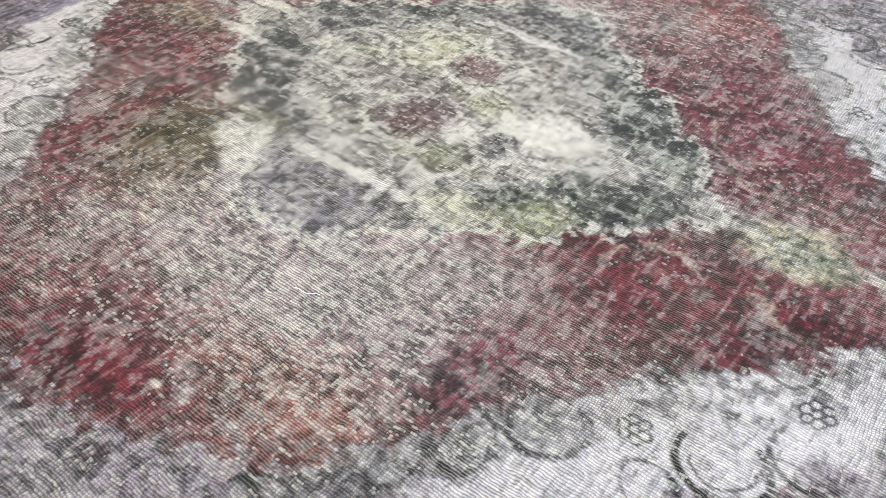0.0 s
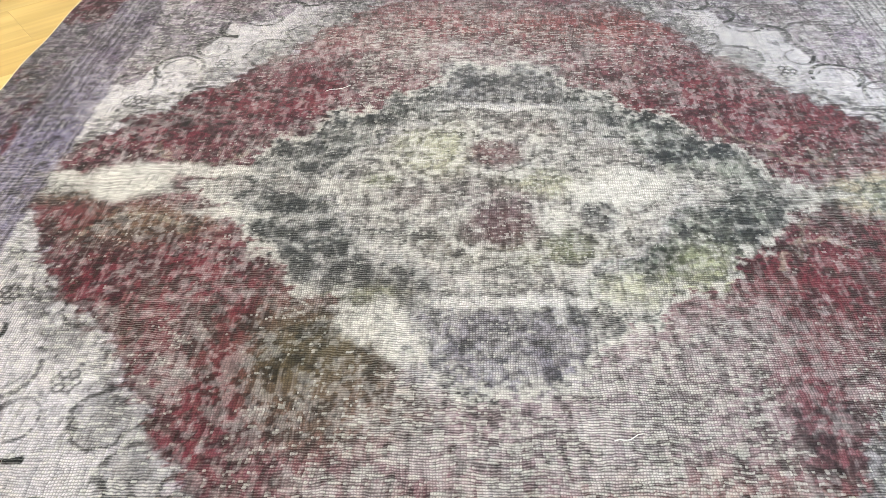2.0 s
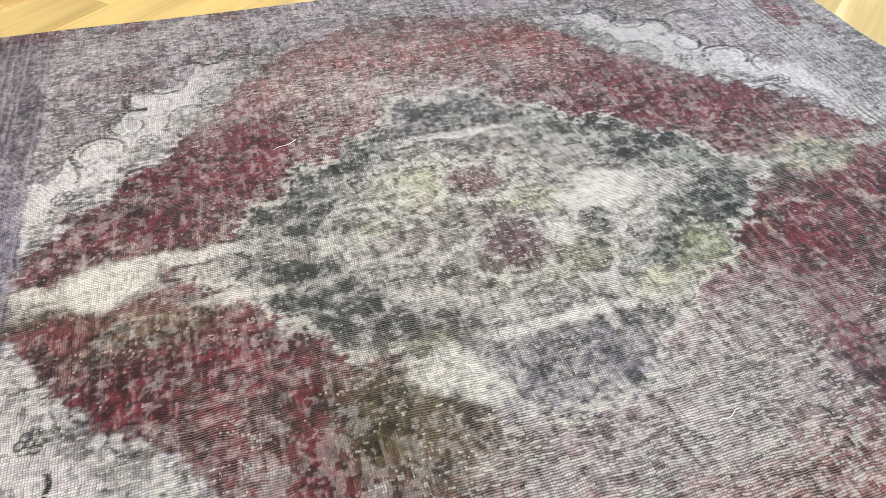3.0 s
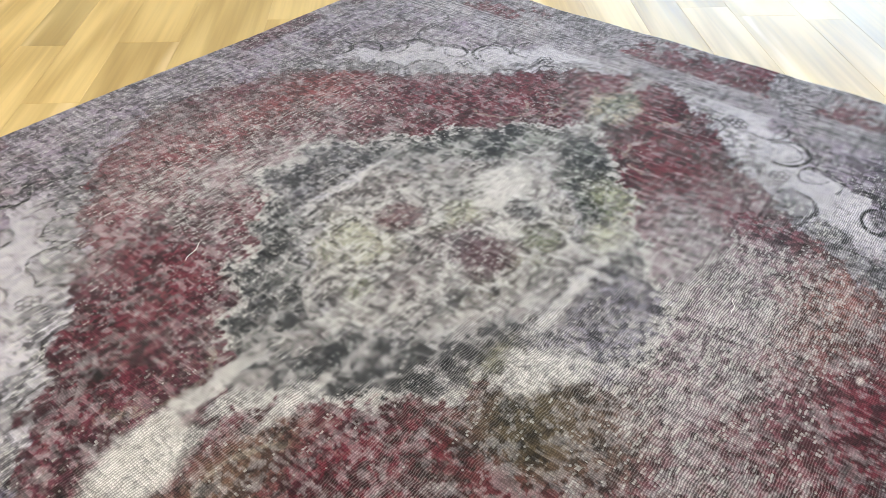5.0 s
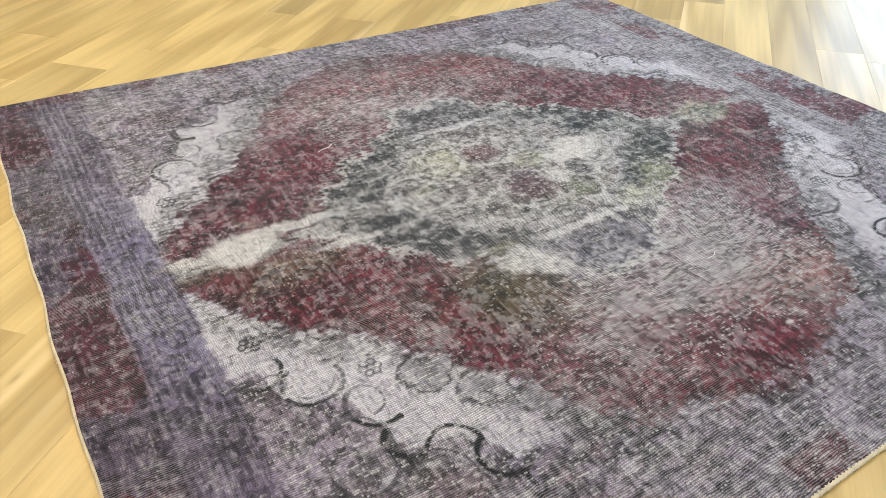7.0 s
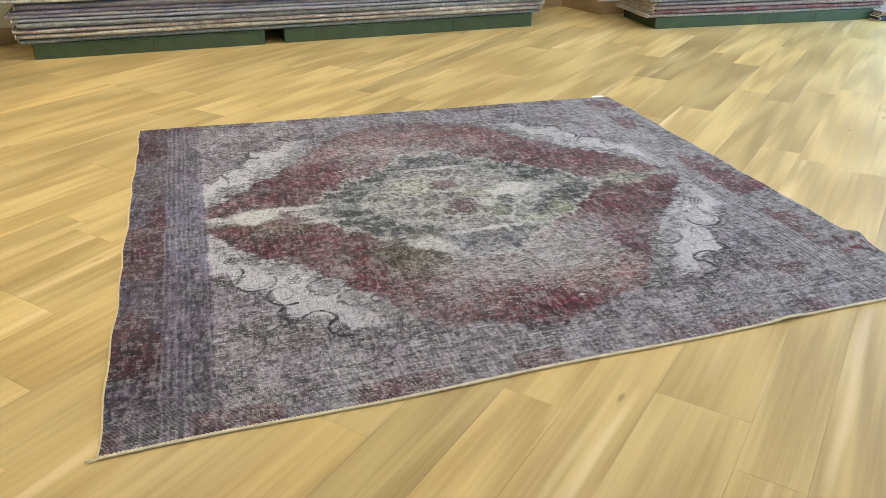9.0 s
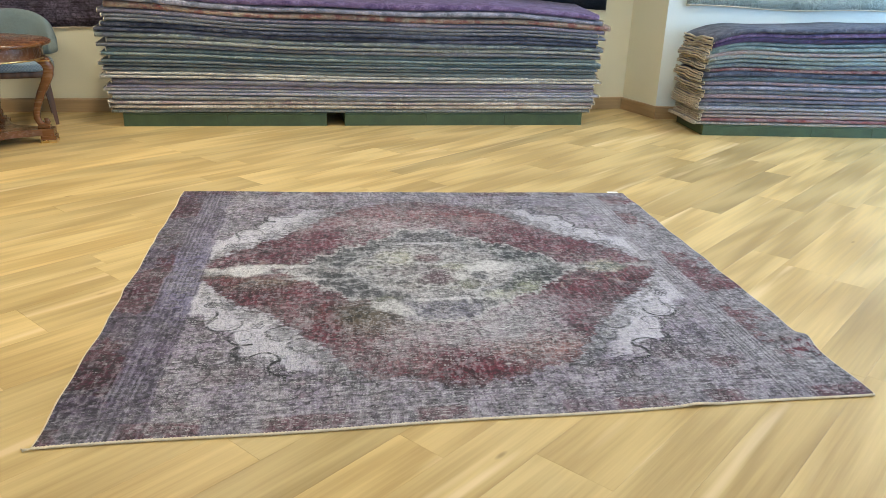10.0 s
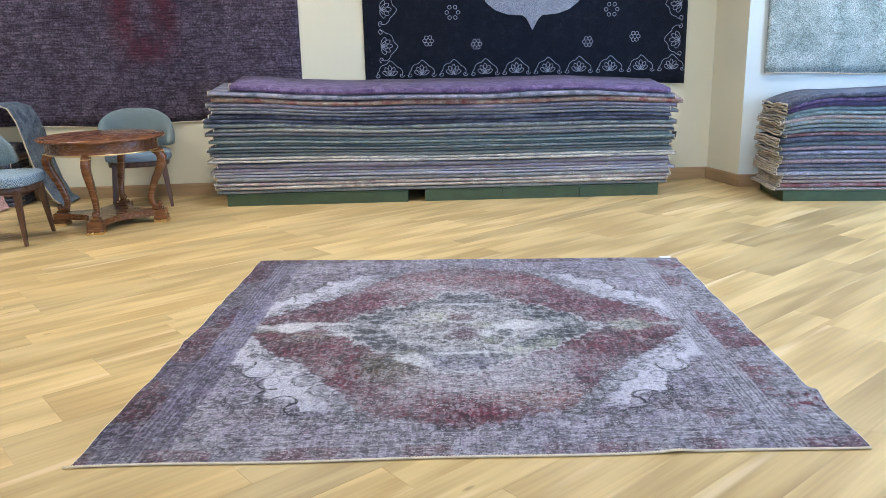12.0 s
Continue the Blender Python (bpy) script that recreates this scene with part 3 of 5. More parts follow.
# silver medallion with a pendant tip
bm = bmesh.new()
half = [(0, 0.54), (0.03, 0.60), (0.06, 0.65), (0.10, 0.68), (0.24, 0.69), (0.36, 0.73), (0.45, 0.80), (0.52, 0.92), (0.70, 1.05), (0.74, 1.25), (0.52, 1.55), (0.10, 1.72), (0, 1.86)]
outline = half + [(-x, z) for x, z in half[-2:0:-1]]
bm.faces.new([bm.verts.new((MID + x, -0.0295, z)) for x, z in outline])
bmesh.ops.triangulate(bm, faces=bm.faces)
part("medallion", bm, M_SILVER, navy, "faded silver grey medallion")


def palmette(cx, cz, s, turn_by):
    """An outlined lotus palmette with inner curls, as (x, z) lines."""
    c, sn = math.cos(turn_by), math.sin(turn_by)
    out = []
    a = []
    for i in range(33):
        q = i / 32
        ang = math.pi * (1 - q)
        r = 1 + 0.13 * abs(math.sin(ang * 3.5)) + 0.25 * max(0, 1 - abs(q - 0.5) * 9)
        a.append((r * math.cos(ang), r * math.sin(ang) * 0.95))
    out.append(a)
    for k in (-2, -1, 0, 1, 2):
        ang, tall = math.pi / 2 - k * 0.58, 0.80 - 0.06 * abs(k)
        dx, dz = math.cos(ang), math.sin(ang)
        leaf = []
        for j in range(13):
            t = j * 6.2832 / 12
            along, wide = 0.50 + 0.5 * math.cos(t), 0.16 * math.sin(t)
            leaf.append((dx * along * tall - dz * wide, 0.08 + dz * along * tall + dx * wide))
        out.append(leaf)
    for k in (-1, 1):
        out.append([(k * (1.0 + 0.22 * math.cos(t) * (1 - t / 9)), 0.05 - 0.20 * math.sin(t) * (1 - t / 9)) for t in [q * 0.55 for q in range(12)]])
    return [[(cx + s * (x * c - z * sn), cz + s * (x * sn + z * c)) for x, z in line] for line in out]


for i in range(10):
    for line in palmette(MID - 1.40 + 0.311 * i, 0.135, 0.115, 0):
        stroke(navy, line, 0.0055, M_LINE)
for side in (-1, 1):
    for k in range(4):
        for line in palmette(MID + side * 1.48, 0.42 + 0.34 * k, 0.13, math.pi / 2 * side):
            stroke(navy, line, 0.0055, M_LINE)
    for k in range(3):
        cx, cz = MID + side * (0.78 if k == 0 else 0.55 if k == 1 else 1.02), (0.72, 0.42, 0.46)[k]
        for j in range(6):
            a = 6.2832 * j / 6
            r = 0.055 if k == 0 else 0.035
            stroke(navy, [(cx + r * math.cos(a) + 0.018 * math.cos(t), cz + r * math.sin(a) + 0.018 * math.sin(t)) for t in [q * 6.2832 / 7 for q in range(8)]], 0.006, M_LINE)

PALE_M = Matrix.Translation((CORNER.x + 0.16, CORNER.y + math.tan(SLOPE) * 0.16 - 0.004, 1.065)) @ pose(0, 0, 0, 0, 0, math.degrees(SLOPE))
hanging("wall_rug", PALE_M, 2.1, 2.0, M_PALE, "pale worn silver green rug hung on the white wall", 0.0, 7)


# ---------------------------------------------------------------- table
def round_table(m):
    t = thing("round_table", m, "polished mahogany round table with scrolled legs", "table")
    part("tabletop", lathe([(0, 0.75), (0.468, 0.75), (0.492, 0.746), (0.500, 0.738), (0.500, 0.728), (0.488, 0.719), (0.44, 0.717), (0, 0.717)], 72), M_MAHOG, t, smooth=True)
    part("apron", lathe([(0.432, 0.717), (0.439, 0.70), (0.439, 0.640), (0.447, 0.632), (0.447, 0.620), (0.417, 0.620), (0.417, 0.717)], 72), M_MAHOG, t, smooth=True)
    part("moulding", lathe([(0.4485, 0.632), (0.453, 0.626), (0.4485, 0.620), (0.443, 0.620)], 72), M_BRASS, t, "thin brass bead under the apron", smooth=True)
    # plinth with four concave sides
    bm = bmesh.new()
    ring = []
    for q in range(4):
        a0 = q * math.pi / 2
        tip, nxt = Vector((math.cos(a0), math.sin(a0))), Vector((math.cos(a0 + math.pi / 2), math.sin(a0 + math.pi / 2)))
        side = Vector((-tip.y, tip.x))
        pts = [tip * 0.455 - side * 0.055, tip * 0.455 + side * 0.055, tip * 0.375 + side * 0.055]
        b0, b1 = pts[-1], nxt * 0.375 - Vector((-nxt.y, nxt.x)) * 0.055
        for i in range(1, 10):
            s = i / 10
            p = b0.lerp(b1, s)
            pts.append(p * (1 - 0.30 * math.sin(math.pi * s)))
        pts.append(b1)
        ring += pts
    low = [bm.verts.new((p.x, p.y, 0.055)) for p in ring]
    top = [bm.verts.new((p.x, p.y, 0.105)) for p in ring]
    for i in range(len(ring)):
        j = (i + 1) % len(ring)
        bm.faces.new((low[i], low[j], top[j], top[i]))
    bm.faces.new(top)
    bm.faces.new(low[::-1])
    part("plinth", bm, M_MAHOG, t)
    # scrolled leg, in the plane of local x and z
    line = [(0.41, 0.625), (0.45, 0.59), (0.468, 0.55), (0.460, 0.50), (0.428, 0.43), (0.392, 0.36), (0.366, 0.29), (0.348, 0.23), (0.344, 0.18), (0.358, 0.145), (0.382, 0.130), (0.404, 0.135), (0.416, 0.150), (0.408, 0.165), (0.394, 0.163)]
    widths = [1.15, 1.2, 1.2, 1.15, 1.05, 0.95, 0.85, 0.8, 0.75, 0.7, 0.66, 0.62, 0.58, 0.54, 0.5]
    for q in range(4):
        rot = pose(0, 0, 0, 0, 0, 90 * q)
        sec = [(-0.029, -0.020), (-0.022, -0.026), (0.022, -0.026), (0.029, -0.020), (0.029, 0.020), (0.022, 0.026), (-0.022, 0.026), (-0.029, 0.020)]
        bm = sweep([(x, 0, z) for x, z in line], sec, scale=widths, up=Vector((0, 1, 0)))
        bmesh.ops.transform(bm, matrix=rot, verts=bm.verts)
        leg = part("leg", bm, M_MAHOG, t, smooth=True)
        part("collar", boxm((0.395, -0.034, 0.598), (0.482, 0.034, 0.606), 0.002, rot), M_BRASS, leg, "brass collar")
        part("block", boxm((0.345, -0.035, 0.1055), (0.430, 0.035, 0.128), 0.004, rot), M_MAHOG, leg)
        foot = part("foot", boxm((0.360, -0.060, 0.022), (0.465, 0.060, 0.0545), 0.005, rot), M_MAHOG, t)
        part("foot_cap", boxm((0.356, -0.064, 0.0), (0.470, 0.064, 0.0215), 0.004, rot), M_BRASS, foot, "brass foot cap")
    return t


round_table(pose(-1.385, 4.09, 0, 0, 0, 4) @ Matrix.Scale(0.99, 4))


# ---------------------------------------------------------------- tub chairs
def tub_chair(m, label):
    """A small tub chair that faces local -y."""
    c = thing("tub_chair", m, label, "chair", "tub chairs")
    # seat cushion, rounded in plan
    def slab(r, z0, z1, bev):
        bm = bmesh.new()
        n = 44
        ring = []
        for i in range(n):
            a = 2 * math.pi * i / n
            ca, sa = math.cos(a), math.sin(a)
            ex = 0.62
            ring.append((r * math.copysign(abs(ca) ** ex, ca), r * 0.93 * math.copysign(abs(sa) ** ex, sa)))
        levels = [(z0, 1 - bev * 1.2), (z0 + 0.012, 1.0), (z1 - 0.02, 1.0), (z1 - 0.006, 1 - bev * 0.8), (z1, 1 - bev * 2.2)]
        rows = [[bm.verts.new((x * k, y * k, z)) for x, y in ring] for z, k in levels]
        for A, B in zip(rows, rows[1:]):
            for i in range(n):
                bm.faces.new((A[i], A[(i + 1) % n], B[(i + 1) % n], B[i]))
        bm.faces.new(rows[0][::-1])
        bm.faces.new(rows[-1])
        return bm
    part("seat", slab(0.285, 0.425, 0.495, 0.02), M_WEAVE, c, "blue and white woven seat", smooth=True)
    part("seat_frame", slab(0.262, 0.375, 0.4245, 0.01), M_WALNUT, c, smooth=True)
    # wrapped backrest: a curved shell, higher at the back
    bm = bmesh.new()
    n = 40
    rows = []
    for i in range(n + 1):
        s = -1 + 2 * i / n
        a = math.pi / 2 + s * radians(92)
        k = max(0.0, 1 - abs(s) ** 2.4)
        top = 0.58 + 0.285 * k ** 0.6
        bot = 0.52 + 0.03 * (1 - k) - 0.01
        row = []
        for (rr, f) in ((0.262, 0.0), (0.258, 0.35), (0.262, 0.7), (0.272, 0.92), (0.292, 1.0), (0.315, 0.95), (0.327, 0.75), (0.325, 0.4), (0.312, 0.08), (0.288, -0.02)):
            z = bot + (top - bot) * f
            spread = 1 + 0.16 * (z - 0.5)
            row.append(bm.verts.new((rr * spread * math.cos(a), rr * 0.96 * spread * math.sin(a), z)))
        rows.append(row)
    for A, B in zip(rows, rows[1:]):
        for j in range(10):
            bm.faces.new((A[j], A[(j + 1) % 10], B[(j + 1) % 10], B[j]))
    bm.faces.new(rows[0][::-1])
    bm.faces.new(rows[-1])
    part("backrest", bm, M_CHAIR, c, "smooth grey blue upholstered backrest", smooth=True)
    for sx in (-1, 1):
        part("back_post", sweep([(sx * 0.17, 0.232, 0.40), (sx * 0.185, 0.272, 0.50), (sx * 0.19, 0.285, 0.56)], circle(0.016, 8), up=Vector((1, 0, 0))), M_WALNUT, c, smooth=True)
        for sy, splay in ((-1, 0.035), (1, 0.10)):
            bm = sweep([(sx * 0.20, sy * 0.19, 0.40), (sx * 0.222, sy * (0.19 + splay * 0.5), 0.2), (sx * 0.245, sy * (0.19 + splay), 0.0)], [(-0.02, -0.016), (0.02, -0.016), (0.02, 0.016), (-0.02, 0.016)], scale=[1.25, 1.0, 0.62], up=Vector((0, 1, 0)))
            part("leg", bm, M_WALNUT, c)
    return c


tub_chair(pose(-1.39, 4.90, 0, 0, 0, 18) @ Matrix.Scale(1.02, 4), "grey blue tub chair with a woven seat behind the table")
tub_chair(pose(-1.98, 3.56, 0, 0, 0, 93) @ Matrix.Scale(1.04, 4), "grey blue tub chair with a woven seat beside the table")


# ---------------------------------------------------------------- rugs by the wall on the left
def draped_rug(m, width, path, mat, label, seed):
    """A rug hanging over something: width along local y, path in local (x, z)."""
    n = 18
    verts, faces, t = [], [], 0.012
    for side in (0, 1):
        for i, (x, z) in enumerate(path):
            for j in range(n + 1):
                y = width * j / n
                w = 0.014 * math.sin(y * 7 + i * 0.5 + seed)
                verts.append((x + w + (t if side else 0), y, z + (t * 0.4 if side else 0)))
    a0, k = len(path) * (n + 1), n + 1
    for i in range(len(path) - 1):
        for j in range(n):
            a = i * k + j
            faces.append((a, a + 1, a + k + 1, a + k))
            faces.append((a0 + a, a0 + a + k, a0 + a + k + 1, a0 + a + 1))
    rim = list(range(k)) + [i * k + n for i in range(1, len(path))] + [(len(path) - 1) * k + j for j in range(n - 1, -1, -1)] + [i * k for i in range(len(path) - 2, 0, -1)]
    for a, b in zip(rim, rim[1:] + rim[:1]):
        faces.append((a, b, a0 + b, a0 + a))
    root = thing("draped_rug", m, label, "rug")
    part("pile_face", mesh_of("draped_rug", verts, faces, True), mat, root)
    edge = [(x + 0.006 + 0.014 * math.sin(i * 0.5 + seed), -0.004, z + 0.003) for i, (x, z) in enumerate(path)]
    part("bound_end", sweep(edge, circle(0.007, 6), up=Vector((0, 1, 0))), M_BINDING, root, "pale bound edge", smooth=True)
    return root


M_BLUEGREY = textile("blue_grey_wool", (0.045, 0.065, 0.095), (0.15, 0.18, 0.21), 14, 90, 0.5, (0.20, 0.21, 0.23))
M_PINK = textile("pink_wool", (0.45, 0.24, 0.22), (0.50, 0.33, 0.27), 5, 110, 0.9, (0.42, 0.33, 0.28))
LEFT = [(1.2, SLATE, NAVY, "dark slate"), (1.1, ROSE, RED, "pink"), (1.2, MAUVE, SLATE, "mauve"), (1.2, SLATE, GREY, "slate"), (1.1, NAVY, SLATE, "navy"), (1.1, ROSE, TAN, "rose"), (1.2, SLATE, LILAC, "blue grey")]
pile(pose(-3.05, 4.90, 0.004), LEFT, 0.95, 0.40, 0.58, 0.0, "small pile by the wall", 14, 0.02)
draped_rug(pose(-2.92, 4.86, 0), 0.42, [(-0.05, 0.93), (0.12, 0.955), (0.30, 0.96), (0.42, 0.92), (0.48, 0.80), (0.52, 0.62), (0.56, 0.42), (0.62, 0.22), (0.70, 0.07), (0.78, 0.014)], M_BLUEGREY, "blue grey worn rug draped to the floor beside the wall", 3)
draped_rug(pose(-3.05, 4.60, 0), 0.22, [(-0.3, 0.96), (0.0, 0.985), (0.20, 0.99), (0.29, 0.95), (0.32, 0.80), (0.34, 0.60), (0.355, 0.40), (0.37, 0.20), (0.39, 0.07), (0.42, 0.014)], M_PINK, "faded pink rug draped to the floor by the wall", 8)


pile(pose(7.05, 3.78, 0.004, 0, 0, -6), [(1.0, NAVY, SLATE, "black"), (1.2, TAN, ROSE, "brown")], 0.95, 0.5, 0.085, 0.0, "low pile beside the second pile", 31, 0.02)


# ---------------------------------------------------------------- small things
tag = thing("price_tag", on_wall(3.83, 0.46), "small black price tag on the wall beside the pile", "tag")
part("card", boxm((-0.024, -0.0035, -0.036), (0.024, 0.001, 0.036), 0.0008, pose(0, 0, 0, 0, 8, 0)), M_BLACK, tag)
part("print", boxm((-0.012, -0.0042, -0.006), (0.012, -0.0034, 0.004), 0.0, pose(0, 0, 0, 0, 8, 0)), M_BINDING, tag)

# ---------------------------------------------------------------- the rug on the floor
FL, FR, BR, BL = [np.array(p) for p in ((0.0, 0.0), (2.75, -0.062), (2.885, 2.437), (0.142, 2.660))]
RW, RD = 2.75, 2.60
rng = np.random.RandomState(7)
TABLES = [rng.rand(256, 256) for _ in range(12)]


def vnoise(x, y, k=0):
    """Smooth value noise in 0..1."""
    t = TABLES[k % 12]
    xi, yi = np.floor(x).astype(int), np.floor(y).astype(int)
    fx, fy = x - xi, y - yi
    fx, fy = fx * fx * (3 - 2 * fx), fy * fy * (3 - 2 * fy)
    g = lambda a, b: t[a % 256, b % 256]
    return (g(xi, yi) * (1 - fx) + g(xi + 1, yi) * fx) * (1 - fy) + (g(xi, yi + 1) * (1 - fx) + g(xi + 1, yi + 1) * fx) * fy


def fbm(x, y, k=0, octaves=4):
    s, a, n = 0.0, 0.5, 0.0
    for o in range(octaves):
        s = s + a * vnoise(x * 2 ** o + 17.3 * o, y * 2 ** o + 5.1 * o, k + o)
        n += a
        a *= 0.55
    return s / n


def step(e0, e1, x):
    t = np.clip((x - e0) / (e1 - e0), 0, 1)
    return t * t * (3 - 2 * t)


def blob(a, b, ca, cb, ra, rb, soft=0.35):
    """1 inside an ellipse, falling off at its rim."""
    return 1 - step(1 - soft, 1 + soft, np.sqrt(((a - ca) / ra) ** 2 + ((b - cb) / rb) ** 2))


def edge_line(d, w):
    return 1 - step(w * 0.5, w * 1.3, np.abs(d))


def arc(a, b, ca, cb, r, w, a0=-180, a1=180):
    ang = np.degrees(np.arctan2(b - cb, a - ca))
    on = ((ang - a0) % 360) <= ((a1 - a0) % 360 if (a1 - a0) < 360 else 360)
    return edge_line(np.hypot(a - ca, b - cb) - r, w) * on


def rank(n):
    """The noise with its values spread evenly over 0..1."""
    out = np.empty(n.size)
    out[np.argsort(n, axis=None)] = np.linspace(0, 1, n.size)
    return out.reshape(n.shape)


def cells(x, y, size, seed):
    """Scattered motif centres, one to a cell: distances to the two nearest, the angle round the nearest and its random number."""
    gx, gy = np.floor(x / size).astype(int), np.floor(y / size).astype(int)
    d1, d2 = np.full(x.shape, 9.0), np.full(x.shape, 9.0)
    ang, rnd_of = np.zeros(x.shape), np.zeros(x.shape)
    ja, jb, jc = TABLES[seed % 12], TABLES[(seed + 3) % 12], TABLES[(seed + 7) % 12]
    for i in (-1, 0, 1):
        for j in (-1, 0, 1):
            cx, cy = gx + i, gy + j
            px = (cx + 0.18 + 0.64 * ja[cx % 256, cy % 256]) * size
            py = (cy + 0.18 + 0.64 * jb[cx % 256, cy % 256]) * size
            dx, dy = x - px, y - py
            d = np.hypot(dx, dy)
            near = d < d1
            d2 = np.where(near, d1, np.minimum(d2, d))
            ang = np.where(near, np.arctan2(dy, dx), ang)
            rnd_of = np.where(near, jc[cx % 256, cy % 256], rnd_of)
            d1 = np.where(near, d, d1)
    return d1 / size, (d2 - d1) / size, ang, rnd_of


DARK_CLUMPS = ((-0.358, 0.300, 0.075, 0.035), (-0.48, 0.20, 0.08, 0.05), (-0.26, -0.15, 0.12, 0.05), (-0.336, -0.26, 0.09, 0.06), (-0.50, -0.08, 0.10, 0.07), (-0.22, -0.31, 0.08, 0.05), (0.48, 0.18, 0.10, 0.06), (0.344, 0.29, 0.09, 0.05), (0.53, -0.08, 0.11, 0.07), (0.0, 0.49, 0.14, 0.045), (-0.42, -0.20, 0.10, 0.06), (0.38, 0.14, 0.08, 0.06), (-0.40, 0.06, 0.06, 0.08))
PALE_SPOTS = ((0.285, 0.020, 0.080, 0.070, 0.92), (0.22, -0.005, 0.09, 0.035, 0.6), (0.10, -0.10, 0.04, 0.05, 0.5), (-0.36, 0.0, 0.07, 0.035, 0.5), (-0.86, 0.018, 0.105, 0.060, 0.92), (-0.70, 0.06, 0.14, 0.022, 0.75), (-1.02, 0.035, 0.06, 0.020, 0.7), (-0.60, -0.10, 0.09, 0.018, 0.6), (-0.24, -0.42, 0.075, 0.05, 0.8), (-0.18, -0.46, 0.05, 0.06, 0.7), (0.02, -0.350, 0.16, 0.016, 0.7), (0.0, 0.345, 0.14, 0.014, 0.6))
RIM_ROUNDELS = ((0.669, 0.633, 0.062), (0.585, 0.74, 0.055), (0.50, 0.83, 0.055), (0.794, 0.372, 0.058), (0.91, 0.285, 0.045), (0.42, 0.93, 0.05))


def paint(u, v):
    """Colour of the worn pattern, and how much pile is left, over the rug."""
    a0, b0 = (u - 0.494) * RW, (v - 0.50) * RD
    n1, n2 = fbm(a0 * 9, b0 * 9, 0), fbm(a0 * 9 + 50, b0 * 9, 3)
    m1, m2 = fbm(a0 * 45, b0 * 45, 1, 3), fbm(a0 * 45 + 50, b0 * 45, 4, 3)
    a, b = a0 + (n1 - 0.5) * 0.050 + (m1 - 0.5) * 0.022, b0 + (n2 - 0.5) * 0.050 + (m2 - 0.5) * 0.022
    qa, qb = np.abs(a), np.abs(b)
    sq_a, sq_b = np.abs(a0 + (n1 - 0.5) * 0.02), np.abs(b0 + (n2 - 0.5) * 0.02)
    big, mid = rank(fbm(a0 * 2.2 + 9, b0 * 2.2, 5)), rank(fbm(a0 * 7 + 3, b0 * 7, 2, 5))
    fine = rank(fbm(a0 * 38, b0 * 38 + 7, 6, 3))
    weft = rank(0.6 * fbm(a0 * 16, b0 * 110, 3, 3) + 0.25 * fbm(a0 * 7 + 3, b0 * 60, 7, 3) + 0.25 * fbm(a0 * 60, b0 * 60, 9, 2))
    warp = rank(0.6 * fbm(a0 * 110, b0 * 16, 8, 3) + 0.3 * fbm(a0 * 60 + 8, b0 * 60, 4, 2))
    rub = rank(fbm(a0 * 4.5 + 31, b0 * 6.5, 10, 5))
    fleck = rank(0.45 * fbm(a0 * 42, b0 * 60 + 5, 7, 3) + 0.35 * fbm(a0 * 85 + 9, b0 * 85, 11, 2) + 0.25 * fbm(a0 * 12, b0 * 12 + 40, 2, 2))
    chip = rank(0.45 * fbm(a0 * 60 + 70, b0 * 48, 1, 3) + 0.35 * fbm(a0 * 85, b0 * 95 + 30, 6, 2) + 0.25 * fbm(a0 * 13 + 6, b0 * 13, 9, 2))
    rag = (fine - 0.5) * 0.030 + (weft - 0.5) * 0.026 + (fleck - 0.5) * 0.022      # ragged edges of the colours

    WHITE, CREAMY, REDC = (0.60, 0.59, 0.63), (0.60, 0.60, 0.54), (0.195, 0.046, 0.066)
    LILACC, YELLOW, INK = (0.36, 0.34, 0.42), (0.56, 0.58, 0.36), (0.026, 0.025, 0.029)
    BLACK_GREEN, GREY_GREEN = (0.050, 0.058, 0.062), (0.20, 0.225, 0.205)
    col = np.empty(u.shape + (3,))
    col[:] = (0.355, 0.305, 0.372)
    bare_share = np.full(u.shape, 0.36)      # how much of the wool is worn to the foundation

    def lay(mask, c):
        m = np.clip(mask, 0, 1)[..., None]
        col[:] = col * (1 - m) + np.array(c) * m

    def share(field, mask, value):
        m = np.clip(mask, 0, 1)
        field[:] = field * (1 - m) + value * m

    # small flower heads, leaves and stalks that fill the grounds, alike in the four quarters
    d1, gap, ang, pick = cells(sq_a + (m1 - 0.5) * 0.030 + 0.4, sq_b + (m2 - 0.5) * 0.030 + 0.4, 0.064, 2)
    petal = d1 / (0.37 + 0.15 * np.cos(5 * ang + pick * 19)) + (fleck - 0.5) * 0.5
    head = 1 - step(0.80, 1.05, petal)
    head_rim = edge_line(petal - 1.0, 0.16)
    eye = 1 - step(0.22, 0.40, petal)
    net = 1 - step(0.05, 0.20, gap)
    e1, egap, eang, epick = cells(sq_a + (m2 - 0.5) * 0.022 + 0.9, sq_b + (m1 - 0.5) * 0.022 + 0.2, 0.029, 5)
    leaf = 1 - step(0.75, 1.1, e1 / (0.40 + 0.16 * np.cos(2 * eang + epick * 9)))
    f1, fgap, fang, fpick = cells(sq_a + (n1 - 0.5) * 0.03 + 0.1, sq_b + (n2 - 0.5) * 0.03 + 0.7, 0.125, 8)
    rose = f1 / (0.34 + 0.05 * np.cos(6 * fang + fpick * 13))
    stalks = edge_line(fbm(sq_a * 11 + 3, sq_b * 11, 6, 2) - 0.5, 0.014) + edge_line(fbm(sq_a * 14, sq_b * 14 + 9, 1, 2) - 0.46, 0.012)
    whole = step(0.10, 0.45, 0.55 * weft + 0.45 * fine)          # what abrasion has left of the drawing

    # corners: greyish violet ground with roses and stalks
    lay(0.6 * step(0.40, 0.85, mid), (0.475, 0.435, 0.480))
